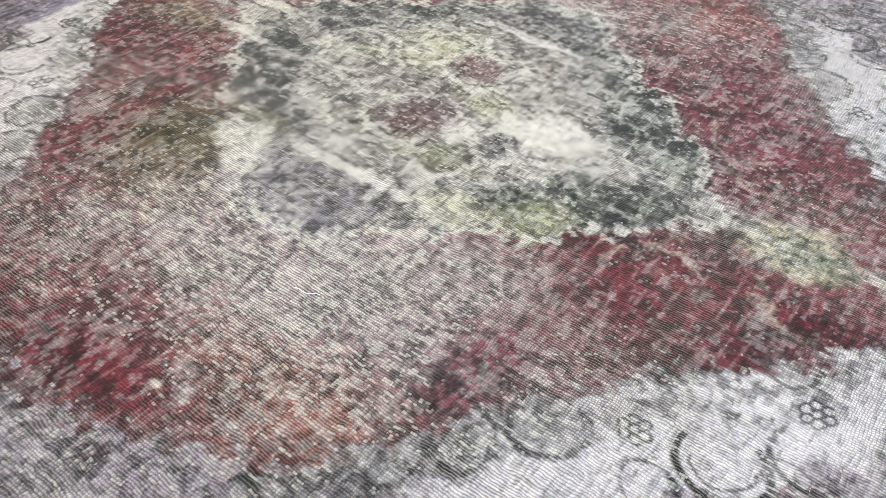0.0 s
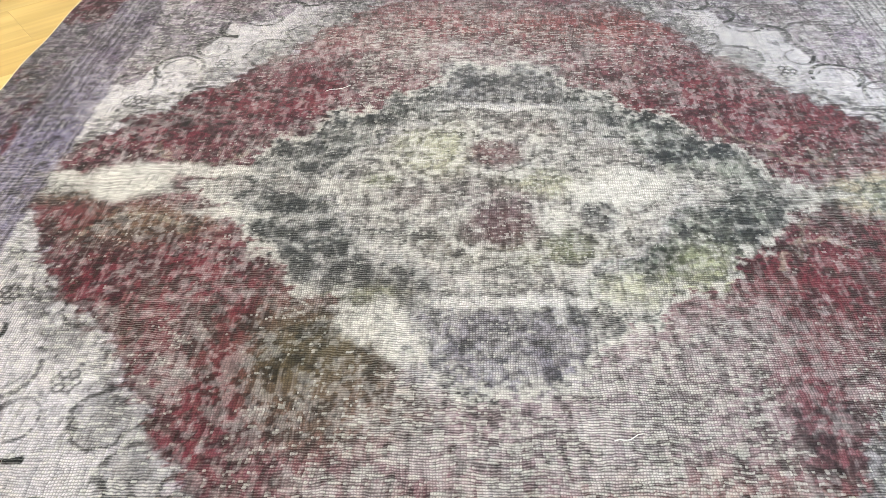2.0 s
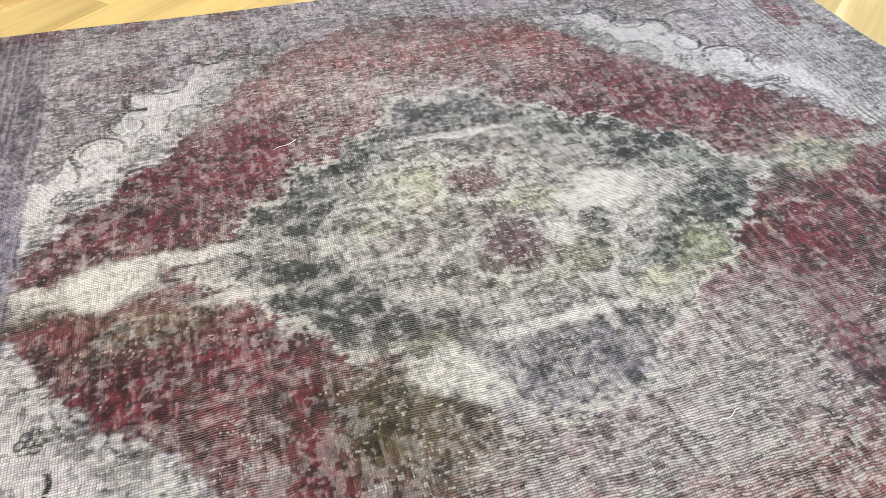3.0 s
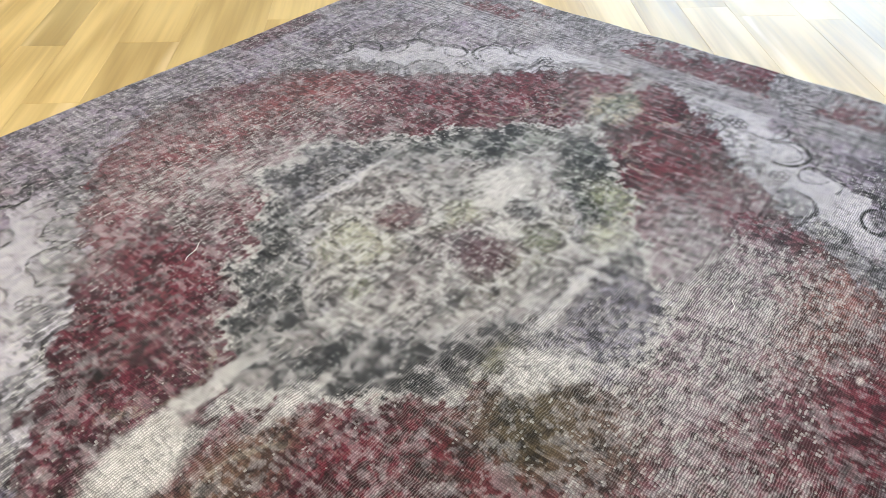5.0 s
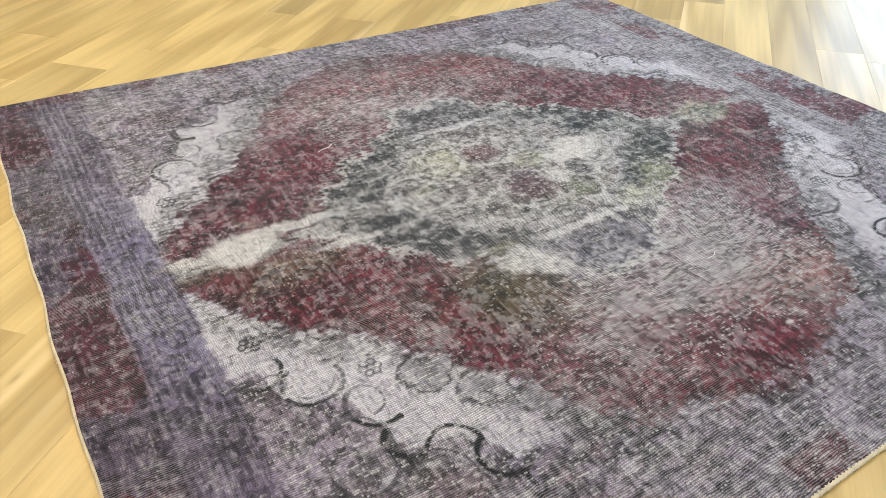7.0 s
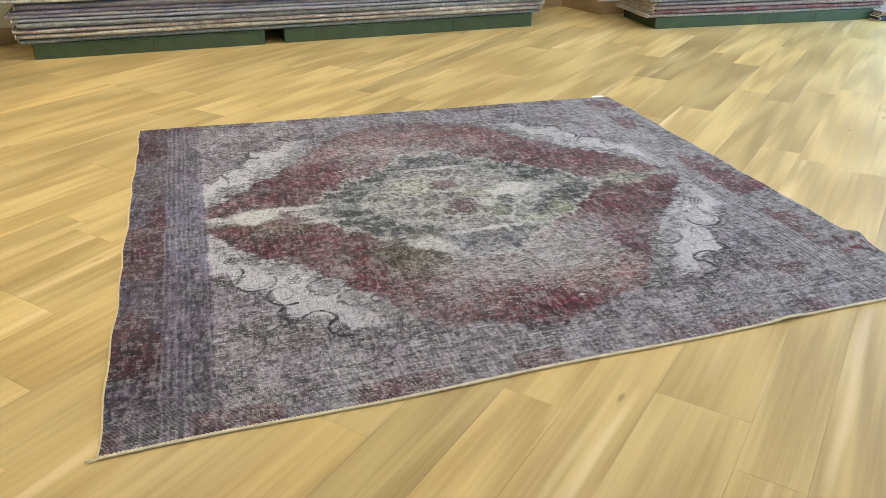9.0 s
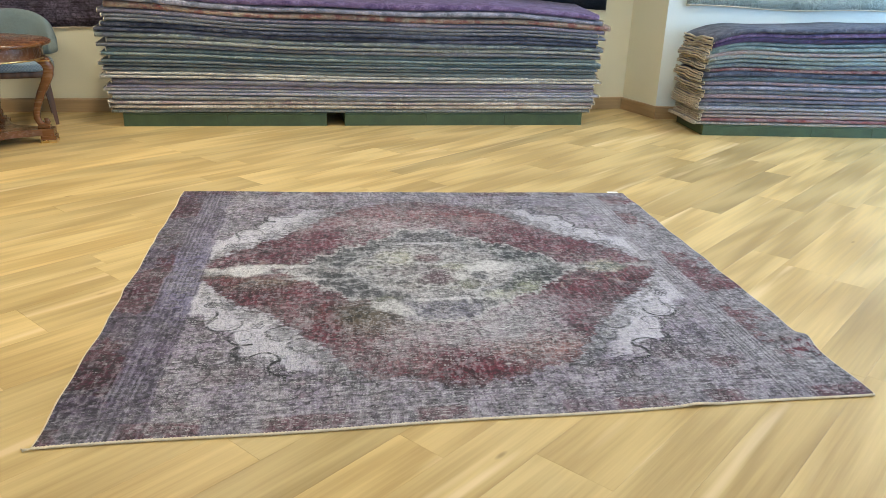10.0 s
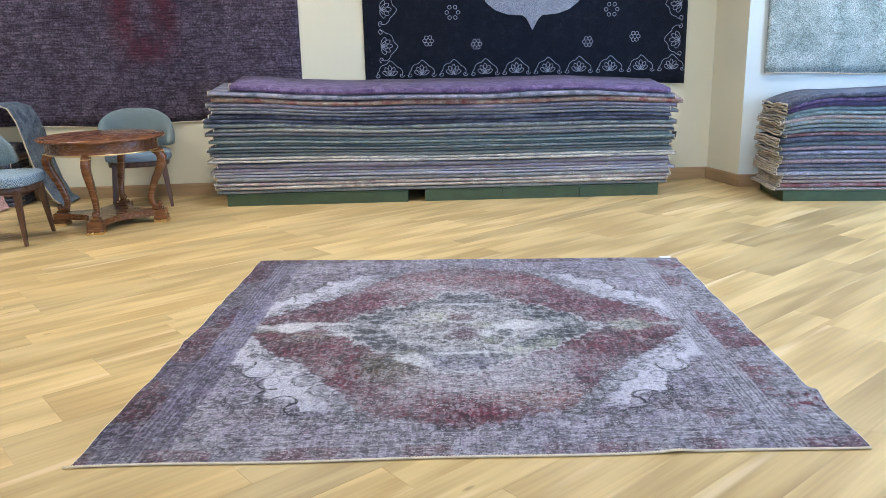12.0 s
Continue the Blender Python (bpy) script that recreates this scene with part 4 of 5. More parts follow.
    lay(0.55 * step(0.50, 0.95, big), (0.225, 0.19, 0.255))
    lay(0.45 * (rose < 0.9) * (fpick > 0.35), (0.30, 0.245, 0.27))
    lay(0.30 * (rose < 0.45) * (fpick > 0.55), (0.24, 0.10, 0.115))
    lay(0.75 * edge_line(rose - 0.95, 0.10) * (fpick > 0.3) * whole, (0.085, 0.078, 0.088))
    lay(0.50 * edge_line(rose - 0.5, 0.10) * (fpick > 0.45) * whole, (0.12, 0.105, 0.12))
    lay(0.62 * np.clip(stalks, 0, 1) * whole, (0.105, 0.098, 0.11))
    lay(0.55 * leaf * (epick > 0.55) * whole, (0.115, 0.105, 0.12))
    lay(0.40 * leaf * (epick < 0.2) * whole, (0.52, 0.50, 0.52))
    lay(0.85 * blob(a, b, 0.963, -1.010, 0.075, 0.05), (0.17, 0.05, 0.07))
    lay(0.5 * blob(qa, qb, 0.85, 0.93, 0.12, 0.06), (0.20, 0.13, 0.15))

    # field outline in one quarter
    field_b = np.interp(qa, (0, 0.10, 0.20, 0.36, 0.44, 0.52, 0.60, 0.70, 0.80, 0.90, 0.98, 1.07, 1.13), (1.09, 1.085, 1.05, 0.97, 0.90, 0.75, 0.64, 0.50, 0.38, 0.30, 0.20, 0.06, 0.0))
    scallop = 0.030 * np.abs(np.sin(qa * 21.0)) * step(0.25, 0.5, qa)
    df = (field_b + scallop - 0.015 - qb) * 0.72 + rag            # > 0 inside the field
    ds = (np.interp(sq_a, (0.28, 0.44, 0.50, 0.58, 0.64, 0.67, 0.72, 0.82, 0.84, 0.87, 0.92, 0.97, 1.00, 1.09), (1.12, 0.98, 0.94, 0.95, 0.93, 0.86, 0.82, 0.79, 0.71, 0.61, 0.59, 0.57, 0.45, 0.43)) - sq_b) * 0.75 + rag * 0.5
    inside = (qa < 1.10)
    band = step(-0.006, 0.010, ds) * (1 - step(-0.030, -0.006, df)) * step(0.42, 0.70, qa) * inside
    lay(band * 0.86, WHITE)
    lay(band * 0.35 * leaf * (epick > 0.86) * whole, (0.16, 0.155, 0.165))
    lay(band * 0.30 * step(0.6, 0.95, rub), (0.44, 0.43, 0.47))
    share(bare_share, band, 0.50)
    # grey leaves along the field's edge
    rim = edge_line(df + 0.034, 0.070) * step(0.25, 0.45, qa) * inside
    lay(rim * 0.80 * step(0.30, 0.6, 0.5 * fine + 0.5 * weft), (0.205, 0.20, 0.21))
    lay(rim * 0.55 * leaf * (epick > 0.5), (0.06, 0.06, 0.065))
    for ca, cb, r in RIM_ROUNDELS:
        lay(0.70 * blob(qa, qb, ca, cb, r, r * 0.85, 0.2), (0.36, 0.355, 0.375))
        lay(0.50 * blob(qa, qb, ca, cb, r * 0.45, r * 0.4, 0.3), (0.15, 0.145, 0.15))
        lay(0.80 * arc(qa, qb, ca, cb, r, 0.0055) * whole, (0.07, 0.068, 0.072))

    # the red field
    infield = step(-0.014, 0.008, df)
    lay(infield, REDC)
    lay(infield * 0.55 * step(0.35, 0.9, mid), (0.23, 0.072, 0.092))
    lay(infield * 0.40 * step(0.4, 0.9, big), (0.19, 0.085, 0.125))
    bare = np.clip(blob(a, b, 0.10, -0.66, 0.56, 0.28, 0.8) * 0.9 + blob(a, b, 0.0, 0.66, 0.48, 0.20, 0.6) * 0.80 + blob(a, b, -0.40, 0.55, 0.26, 0.28, 0.8) * 0.55 + blob(a, b, 0.60, 0.40, 0.12, 0.18, 0.8) * 0.4, 0, 1)
    share(bare_share, infield, 0.20)
    share(bare_share, infield * bare, 0.55)
    lay(infield * bare * 0.60, (0.32, 0.180, 0.208))
    lay(infield * bare * 0.44 * step(0.45, 0.80, rub), (0.42, 0.375, 0.40))
    lay(infield * bare * 0.55 * step(0.62, 0.92, 1 - mid), (0.21, 0.075, 0.095))
    lay(infield * 0.34 * head_rim * (pick > 0.35) * whole, (0.45, 0.39, 0.36))
    lay(infield * 0.50 * leaf * (epick > 0.66) * whole, (0.085, 0.035, 0.040))
    lay(infield * 0.40 * leaf * (epick < 0.22) * whole, (0.42, 0.36, 0.35))
    lay(infield * 0.42 * np.clip(stalks, 0, 1) * whole * (1 - 0.6 * bare), (0.36, 0.31, 0.25))
    z = infield * blob(a, b, 0.18, -0.62, 0.36, 0.16, 0.7)
    lay(z * 0.65, (0.43, 0.395, 0.43))
    share(bare_share, z, 0.72)
    for ca, cb, ra, rb, c, k in ((0.34, -0.84, 0.22, 0.10, (0.36, 0.16, 0.11), 0.55), (-0.02, -0.98, 0.40, 0.10, (0.26, 0.065, 0.080), 0.55), (0.22, 0.82, 0.34, 0.10, (0.33, 0.09, 0.08), 0.60), (-0.25, 0.80, 0.30, 0.12, (0.28, 0.07, 0.085), 0.5),
                                 (-0.36, -0.49, 0.18, 0.13, (0.135, 0.115, 0.060), 0.92), (-0.30, -0.62, 0.14, 0.08, (0.19, 0.14, 0.09), 0.5), (-0.80, -0.13, 0.17, 0.07, (0.21, 0.16, 0.09), 0.65), (-0.97, -0.02, 0.09, 0.05, (0.26, 0.22, 0.13), 0.6), (0.40, -0.43, 0.13, 0.08, (0.36, 0.31, 0.33), 0.6)):
        lay(infield * k * blob(a, b, ca, cb, ra, rb, 0.7), c)
    share(bare_share, infield * blob(a, b, -0.36, -0.49, 0.18, 0.14, 0.7), 0.24)
    # where the red still stands full
    for ca, cb, ra, rb in ((-0.52, -0.54, 0.045, 0.26), (0.53, -0.56, 0.055, 0.20), (-0.66, -0.30, 0.20, 0.075), (-0.50, 0.50, 0.09, 0.18), (-0.66, 0.36, 0.17, 0.09), (-0.86, 0.22, 0.17, 0.065), (0.60, -0.30, 0.20, 0.09), (0.72, 0.32, 0.26, 0.085), (0.55, 0.50, 0.10, 0.13), (0.88, -0.14, 0.17, 0.11), (1.0, 0.10, 0.10, 0.07), (0.0, -1.0, 0.24, 0.045), (-0.96, -0.12, 0.09, 0.05)):
        z = infield * blob(a, b, ca, cb, ra, rb, 0.7)
        lay(z * (0.20 + 0.42 * step(0.25, 0.7, 1 - fleck)), (0.205, 0.022, 0.046))
        share(bare_share, z, 0.06)
    for ca, cb, r, s, e in ((0.72, -0.20, 0.12, 0, 200), (0.90, -0.14, 0.09, 90, 300), (0.85, 0.20, 0.12, 180, 360), (0.70, 0.22, 0.10, 200, 340), (-0.72, 0.22, 0.14, 200, 330), (-0.80, -0.22, 0.12, 20, 170), (0.66, -0.26, 0.10, 20, 180), (0.62, 0.30, 0.09, 150, 330)):
        lay(infield * 0.62 * arc(a, b, ca, cb, r, 0.007, s, e) * whole, (0.40, 0.37, 0.30))

    # medallion: a stepped, lobed outline
    med_b = np.interp(qa, (0, 0.13, 0.155, 0.20, 0.28, 0.315, 0.42, 0.45, 0.50, 0.55, 0.62, 0.69), (0.565, 0.555, 0.475, 0.44, 0.42, 0.345, 0.315, 0.27, 0.20, 0.165, 0.07, 0.0))
    dm = (med_b + 0.024 * np.abs(np.sin(qa * 26)) - 0.012 - qb) * 0.75 + rag * 0.8
    inmed = step(-0.008, 0.008, dm)
    lay(inmed, (0.345, 0.35, 0.34))
    lay(inmed * 0.5 * blob(a, b, 0.42, 0.0, 0.32, 0.28, 0.7), (0.30, 0.35, 0.28))
    lay(inmed * 0.5 * step(0.5, 0.9, rub), (0.46, 0.45, 0.445))
    lay(inmed * 0.88 * head * (pick > 0.42), BLACK_GREEN)
    lay(inmed * 0.75 * head * (pick > 0.20) * (pick <= 0.42), GREY_GREEN)
    lay(inmed * 0.70 * eye * (pick > 0.30), (0.40, 0.39, 0.37))
    lay(inmed * 0.75 * leaf * (epick > 0.45) * (1 - head), BLACK_GREEN)
    lay(inmed * 0.72 * net * (fine > 0.3), (0.55, 0.545, 0.52))
    share(bare_share, inmed, 0.30)
    # heavier dark clumps
    for ca, cb, ra, rb, c in ((-0.358, 0.300, 0.075, 0.035, BLACK_GREEN), (-0.48, 0.20, 0.08, 0.05, BLACK_GREEN), (-0.26, -0.15, 0.12, 0.05, BLACK_GREEN), (-0.336, -0.26, 0.09, 0.06, (0.050, 0.045, 0.062)), (-0.50, -0.08, 0.10, 0.07, BLACK_GREEN), (-0.22, -0.31, 0.08, 0.05, (0.065, 0.055, 0.06)), (0.48, 0.18, 0.10, 0.06, (0.045, 0.06, 0.075)), (0.344, 0.29, 0.09, 0.05, BLACK_GREEN), (0.53, -0.08, 0.11, 0.07, (0.05, 0.068, 0.066)), (0.36, -0.23, 0.09, 0.05, (0.06, 0.085, 0.05)), (0.0, 0.49, 0.14, 0.045, BLACK_GREEN), (-0.42, -0.20, 0.10, 0.06, BLACK_GREEN), (-0.09, -0.33, 0.09, 0.035, (0.10, 0.095, 0.09)), (0.38, 0.14, 0.08, 0.06, BLACK_GREEN), (-0.40, 0.06, 0.06, 0.08, BLACK_GREEN)):
        z = inmed * blob(a, b, ca, cb, ra, rb, 0.6)
        lay(z * (0.35 + 0.5 * leaf + 0.4 * head) * step(0.15, 0.5, fine), c)
        share(bare_share, z, 0.16)
    lay(inmed * 0.72 * blob(a, b, 0.33, -0.315, 0.17, 0.040, 0.6), YELLOW)
    lay(inmed * 0.50 * blob(a, b, 0.42, -0.24, 0.06, 0.08, 0.6), YELLOW)
    lay(inmed * 0.55 * blob(a, b, 0.16, -0.34, 0.28, 0.05, 0.6), CREAMY)
    lay(inmed * 0.5 * blob(a, b, -0.30, -0.345, 0.12, 0.035, 0.6), (0.36, 0.36, 0.20))
    keep = (0.35 + 0.65 * step(0.2, 0.6, weft)) * (qa < 0.70)
    lay(0.62 * edge_line(dm - 0.004, 0.017) * keep * step(0.2, 0.5, chip), (0.57, 0.57, 0.52))
    lay(0.65 * edge_line(dm - 0.028, 0.012) * keep * (qa < 0.64), (0.06, 0.065, 0.075))
    # pale inner star
    inner_b = np.interp(qa, (0, 0.10, 0.14, 0.20, 0.26, 0.34, 0.40), (0.345, 0.335, 0.27, 0.24, 0.20, 0.11, 0.0))
    di = (inner_b + 0.03 * np.abs(np.sin(qa * 17)) - qb) * 0.75 + rag * 0.7
    inin = step(-0.01, 0.012, di)
    lay(inin * 0.88, (0.47, 0.452, 0.43))
    share(bare_share, inin, 0.42)
    lay(inin * 0.55 * step(0.45, 0.8, rub), (0.58, 0.575, 0.545))
    lay(inin * 0.60 * step(0.45, 0.8, 1 - mid), (0.275, 0.245, 0.24))
    lay(inin * 0.60 * leaf * (epick > 0.55) * whole, (0.10, 0.095, 0.095))
    lay(inin * 0.50 * head_rim * (pick > 0.4) * whole, (0.14, 0.13, 0.13))
    lay(inin * 0.45 * blob(a, b, -0.16, 0.16, 0.10, 0.10, 0.6), YELLOW)
    lay(inin * 0.45 * blob(a, b, 0.12, 0.03, 0.12, 0.05, 0.6), YELLOW)
    lay(inin * 0.5 * blob(a, b, 0.10, -0.20, 0.13, 0.06, 0.6), (0.30, 0.32, 0.19))
    lay(inin * 0.5 * blob(a, b, -0.10, -0.20, 0.10, 0.05, 0.6), (0.27, 0.25, 0.20))
    # lobed rings round the star
    ring, ring_in = np.zeros_like(u), np.zeros_like(u)
    for ca, cb, r in ((0.0, 0.150, 0.098), (0.0, -0.125, 0.105), (0.126, -0.185, 0.075), (-0.122, -0.166, 0.078), (0.13, 0.16, 0.07), (-0.14, 0.17, 0.075), (0.19, 0.10, 0.045), (0.205, -0.084, 0.055), (-0.243, -0.013, 0.085), (-0.30, 0.03, 0.10), (0.28, 0.02, 0.11), (0.0, 0.30, 0.08), (0.02, -0.29, 0.08), (-0.20, 0.10, 0.06)):
        ring = np.maximum(ring, arc(a, b, ca, cb, r, 0.010))
        ring_in = np.maximum(ring_in, arc(a, b, ca, cb, r - 0.018, 0.006))
    lay(0.62 * ring_in * whole, (0.11, 0.105, 0.10))
    lay(0.60 * ring * step(0.15, 0.45, weft), (0.60, 0.595, 0.56))
    lay((qa < 0.42) * 0.50 * edge_line(di, 0.015) * keep, WHITE)
    for ca, cb, ra, rb, c, k in ((-0.010, 0.146, 0.058, 0.052, (0.20, 0.085, 0.095), 0.75), (0.0, -0.127, 0.072, 0.060, (0.18, 0.105, 0.125), 0.75), (0.0, -0.045, 0.085, 0.05, (0.27, 0.19, 0.22), 0.5), (0.172, 0.100, 0.028, 0.045, (0.07, 0.08, 0.085), 0.9), (0.205, -0.084, 0.040, 0.048, (0.13, 0.135, 0.14), 0.85), (0.13, -0.18, 0.05, 0.045, (0.18, 0.20, 0.12), 0.8), (-0.122, -0.166, 0.05, 0.045, (0.19, 0.17, 0.15), 0.7), (-0.20, -0.04, 0.05, 0.04, (0.25, 0.20, 0.20), 0.7), (-0.28, 0.03, 0.045, 0.035, (0.28, 0.30, 0.18), 0.7), (0.10, 0.25, 0.05, 0.03, (0.22, 0.15, 0.15), 0.6)):
        lay(k * blob(a, b, ca, cb, ra, rb, 0.45) * (0.55 + 0.45 * whole), c)
    for ca, cb, ra, rb, k in PALE_SPOTS:
        z = blob(a, b, ca, cb, ra, rb, 0.35) * k
        lay(z, (0.655, 0.65, 0.61))
        share(bare_share, z, 0.6)
    # panels before and behind the star, with a small check of motifs
    for sgn, tone in ((-1, LILACC), (1, (0.36, 0.36, 0.375))):
        da, db = a + (0.02 if sgn < 0 else 0.0), b - sgn * 0.465
        z = step(-0.02, 0.02, np.minimum(0.165 - np.abs(da), 0.105 - np.abs(db)))
        lay(0.70 * z, tone)
        grid = step(0.15, 0.6, np.sin(da * 92) * np.sin(db * 88) + (m1 - 0.5) * 1.6)
        lay(0.75 * z * grid * whole, (0.10, 0.095, 0.115))
        lay(0.55 * z * leaf * (epick > 0.6), (0.09, 0.085, 0.10))
        lay(0.88 * blob(a, b, 0.0, sgn * 0.350, 0.17, 0.018, 0.5) * (0.4 + 0.6 * whole), WHITE)
        lay(0.6 * edge_line(np.abs(b - sgn * 0.350) - 0.024, 0.006) * (np.abs(a) < 0.17), (0.10, 0.09, 0.10))
    lay(0.8 * arc(a, b, 0.185, -0.372, 0.018, 0.005), (0.10, 0.09, 0.10))
    lay(0.8 * blob(a, b, 0.115, -0.372, 0.006, 0.035, 0.4), (0.09, 0.085, 0.10))
    lay(0.7 * arc(a, b, 0.02, -0.68, 0.05, 0.006, 180, 360), (0.12, 0.11, 0.12))
    # yellowish pendant
    z = blob(a, b, 0.825, 0.0, 0.110, 0.080, 0.25)
    lay(0.75 * z, (0.53, 0.53, 0.39))
    lay(0.75 * z * leaf * (epick > 0.4), (0.13, 0.15, 0.12))
    lay(0.65 * blob(a, b, 0.85, 0.0, 0.05, 0.035, 0.4), (0.25, 0.28, 0.20))
    lay(0.7 * blob(a, b, 0.70, 0.0, 0.05, 0.018, 0.5), CREAMY)
    lay(0.55 * blob(a, b, 0.99, 0.02, 0.07, 0.018, 0.5), CREAMY)

    # borders: broad ones at the two sides, cut down at the near and far ends
    e = (fbm(u * 30, v * 60, 8) - 0.5) * 0.012 + (m1 - 0.5) * 0.006
    left, right = 1 - step(0.104, 0.112, u + e), step(0.882, 0.890, u + e)
    lay(left * 0.74, (0.158, 0.128, 0.198))
    lay(left * 0.5 * step(0.5, 0.9, mid), (0.30, 0.275, 0.35))
    lay(left * blob(u, v, 0.09, 0.50, 0.045, 0.16, 0.6) * 0.5, (0.25, 0.24, 0.38))
    lay(right * 0.8, (0.38, 0.36, 0.385))
    lay((left + right) * 0.5 * leaf * (epick > 0.5) * whole, (0.09, 0.075, 0.095))
    share(bare_share, left, 0.12)
    outer_l, outer_r = 1 - step(0.050, 0.056, u + e), step(0.922, 0.928, u + e)
    blocks_l = step(0.46, 0.56, vnoise(v * 13 + 2, u * 9, 2) * 0.8 + 0.2 * fine)
    blocks_r = step(0.42, 0.52, vnoise(v * 15 + 40, u * 10, 7) * 0.8 + 0.2 * fine)
    lay(outer_l * 0.85, (0.15, 0.115, 0.165))
    lay(outer_l * 0.9 * blocks_l, (0.135, 0.022, 0.045))
    lay(outer_r * 0.8, (0.37, 0.345, 0.36))
    lay(outer_r * 0.95 * blocks_r, (0.20, 0.028, 0.048))
    lay((outer_l + outer_r) * 0.55 * head_rim * (pick > 0.3) * whole, (0.06, 0.05, 0.06))
    lay((outer_l + outer_r) * 0.45 * leaf * (epick < 0.25) * whole, (0.36, 0.32, 0.35))
    share(bare_share, outer_l, 0.12)
    share(bare_share, outer_r, 0.28)
    near, far = 1 - step(0.028, 0.034, v + e), step(0.966, 0.972, v + e)
    red_run = step(0.46, 0.60, vnoise(u * 20, v * 3 + 8, 9))
    lay((near + far) * 0.65, (0.30, 0.27, 0.31))
    lay(near * 0.8 * red_run, (0.18, 0.055, 0.075))
    lay(far * 0.8 * red_run, (0.14, 0.045, 0.07))

    # flecks: single clumps of knots worn pale or dark
    red_only = np.clip(infield - inmed, 0, 1)
    dark_rate = 0.36 - 0.32 * band + 0.10 * inmed * (1 - inin) + 0.05 * red_only + 0.02 * red_only * bare + 0.05 * left
    pale_rate = 0.24 + 0.12 * bare * red_only + 0.06 * inmed + 0.03 * red_only * (1 - bare) - 0.12 * left - 0.12 * outer_r * blocks_r
    lay((0.66 - 0.08 * inmed) * step(1 - dark_rate - 0.07, 1 - dark_rate + 0.09, fleck), col * 0.24 + 0.006)
    lay((0.52 - 0.06 * inmed) * step(1 - pale_rate - 0.07, 1 - pale_rate + 0.10, chip), col * 0.35 + 0.36)
    # abrasion: pale rows where the weft is bare, dark ones where soil has settled
    lay(0.50 * step(0.70, 0.94, 0.6 * weft + 0.4 * rub) * (0.4 + bare_share), (0.60, 0.58, 0.575))
    lay(0.55 * step(0.70, 0.93, 0.6 * (1 - weft) + 0.4 * mid) * (1 - 0.6 * band), col * 0.22)
    lay(0.48 * step(0.70, 0.93, warp) * (1 - 0.7 * band), col * 0.25)
    lay(0.25 * step(0.75, 0.97, 1 - warp), (0.58, 0.56, 0.555))

    # outlines that have lasted
    lay(0.34 * inmed * (1 - inin) * net * step(0.25, 0.6, chip), (0.56, 0.555, 0.53))
    lay(0.55 * inmed * (1 - inin) * head * (pick > 0.45) * step(0.2, 0.5, fine), (0.050, 0.056, 0.060))
    for ca, cb, ra, rb in DARK_CLUMPS:
        lay(0.60 * inmed * blob(a, b, ca, cb, ra, rb, 0.5) * step(0.25, 0.6, 0.5 * fleck + 0.5 * fine) * (1 - 0.6 * net), (0.050, 0.054, 0.060))
    lay(0.60 * edge_line(dm - 0.004, 0.018) * (qa < 0.70) * step(0.15, 0.5, chip), (0.60, 0.595, 0.56))
    lay(0.45 * edge_line(df - 0.012, 0.012) * step(0.3, 0.7, chip) * inside, (0.10, 0.06, 0.07))
    lay(0.35 * ring_in * inmed * step(0.3, 0.6, fleck), (0.12, 0.11, 0.11))
    lay(0.44 * ring * inmed * step(0.15, 0.5, chip), (0.62, 0.61, 0.575))
    lay(0.36 * edge_line(di, 0.016) * (qa < 0.42) * step(0.15, 0.5, chip), (0.62, 0.61, 0.58))
    for ca, cb, ra, rb, k in PALE_SPOTS:
        lay(0.85 * k * blob(a, b, ca, cb, ra, rb, 0.4) * (0.5 + 0.5 * step(0.1, 0.5, chip)), (0.66, 0.655, 0.62))
    for ca, cb, ra, rb in ((-0.010, 0.146, 0.055, 0.048), (0.0, -0.127, 0.068, 0.056)):
        lay(0.42 * blob(a, b, ca, cb, ra, rb, 0.6) * step(0.2, 0.6, fleck), (0.15, 0.055, 0.072))
    for ca, cb, r in RIM_ROUNDELS:
        lay(0.38 * arc(qa, qb, ca, cb, r, 0.0055) * step(0.2, 0.6, chip), (0.07, 0.068, 0.072))

    # guard lines of the borders
    worn = 0.45 + 0.55 * step(0.25, 0.6, mid)
    for x0 in (0.053, 0.060, 0.068, 0.076, 0.082, 0.104):
        lay(0.35 * edge_line(u - x0 + e * 0.2, 0.0016) * worn, (0.42, 0.39, 0.46))
        lay(0.45 * edge_line(u - x0 - 0.003 + e * 0.35, 0.0012) * worn * step(0.1, 0.5, fleck), (0.06, 0.05, 0.065))
    for x0 in (0.884, 0.890, 0.899, 0.912, 0.918, 0.925):
        lay(0.45 * edge_line(u - x0 + e * 0.2, 0.0016) * worn, (0.50, 0.48, 0.49))
        lay(0.6 * edge_line(u - x0 - 0.003 + e * 0.2, 0.0012) * worn, (0.09, 0.08, 0.09))
    for y0 in (0.036, 0.052, 0.066, 0.935, 0.948, 0.962):
        lay(0.35 * edge_line(v - y0 + e * 0.2, 0.0018) * inside * worn, (0.48, 0.46, 0.48))
        lay(0.4 * edge_line(v - y0 - 0.004 + e * 0.2, 0.0014) * worn, (0.09, 0.085, 0.10))

    # dark scrolls between the pale band and the corner
    lines = np.zeros_like(u)
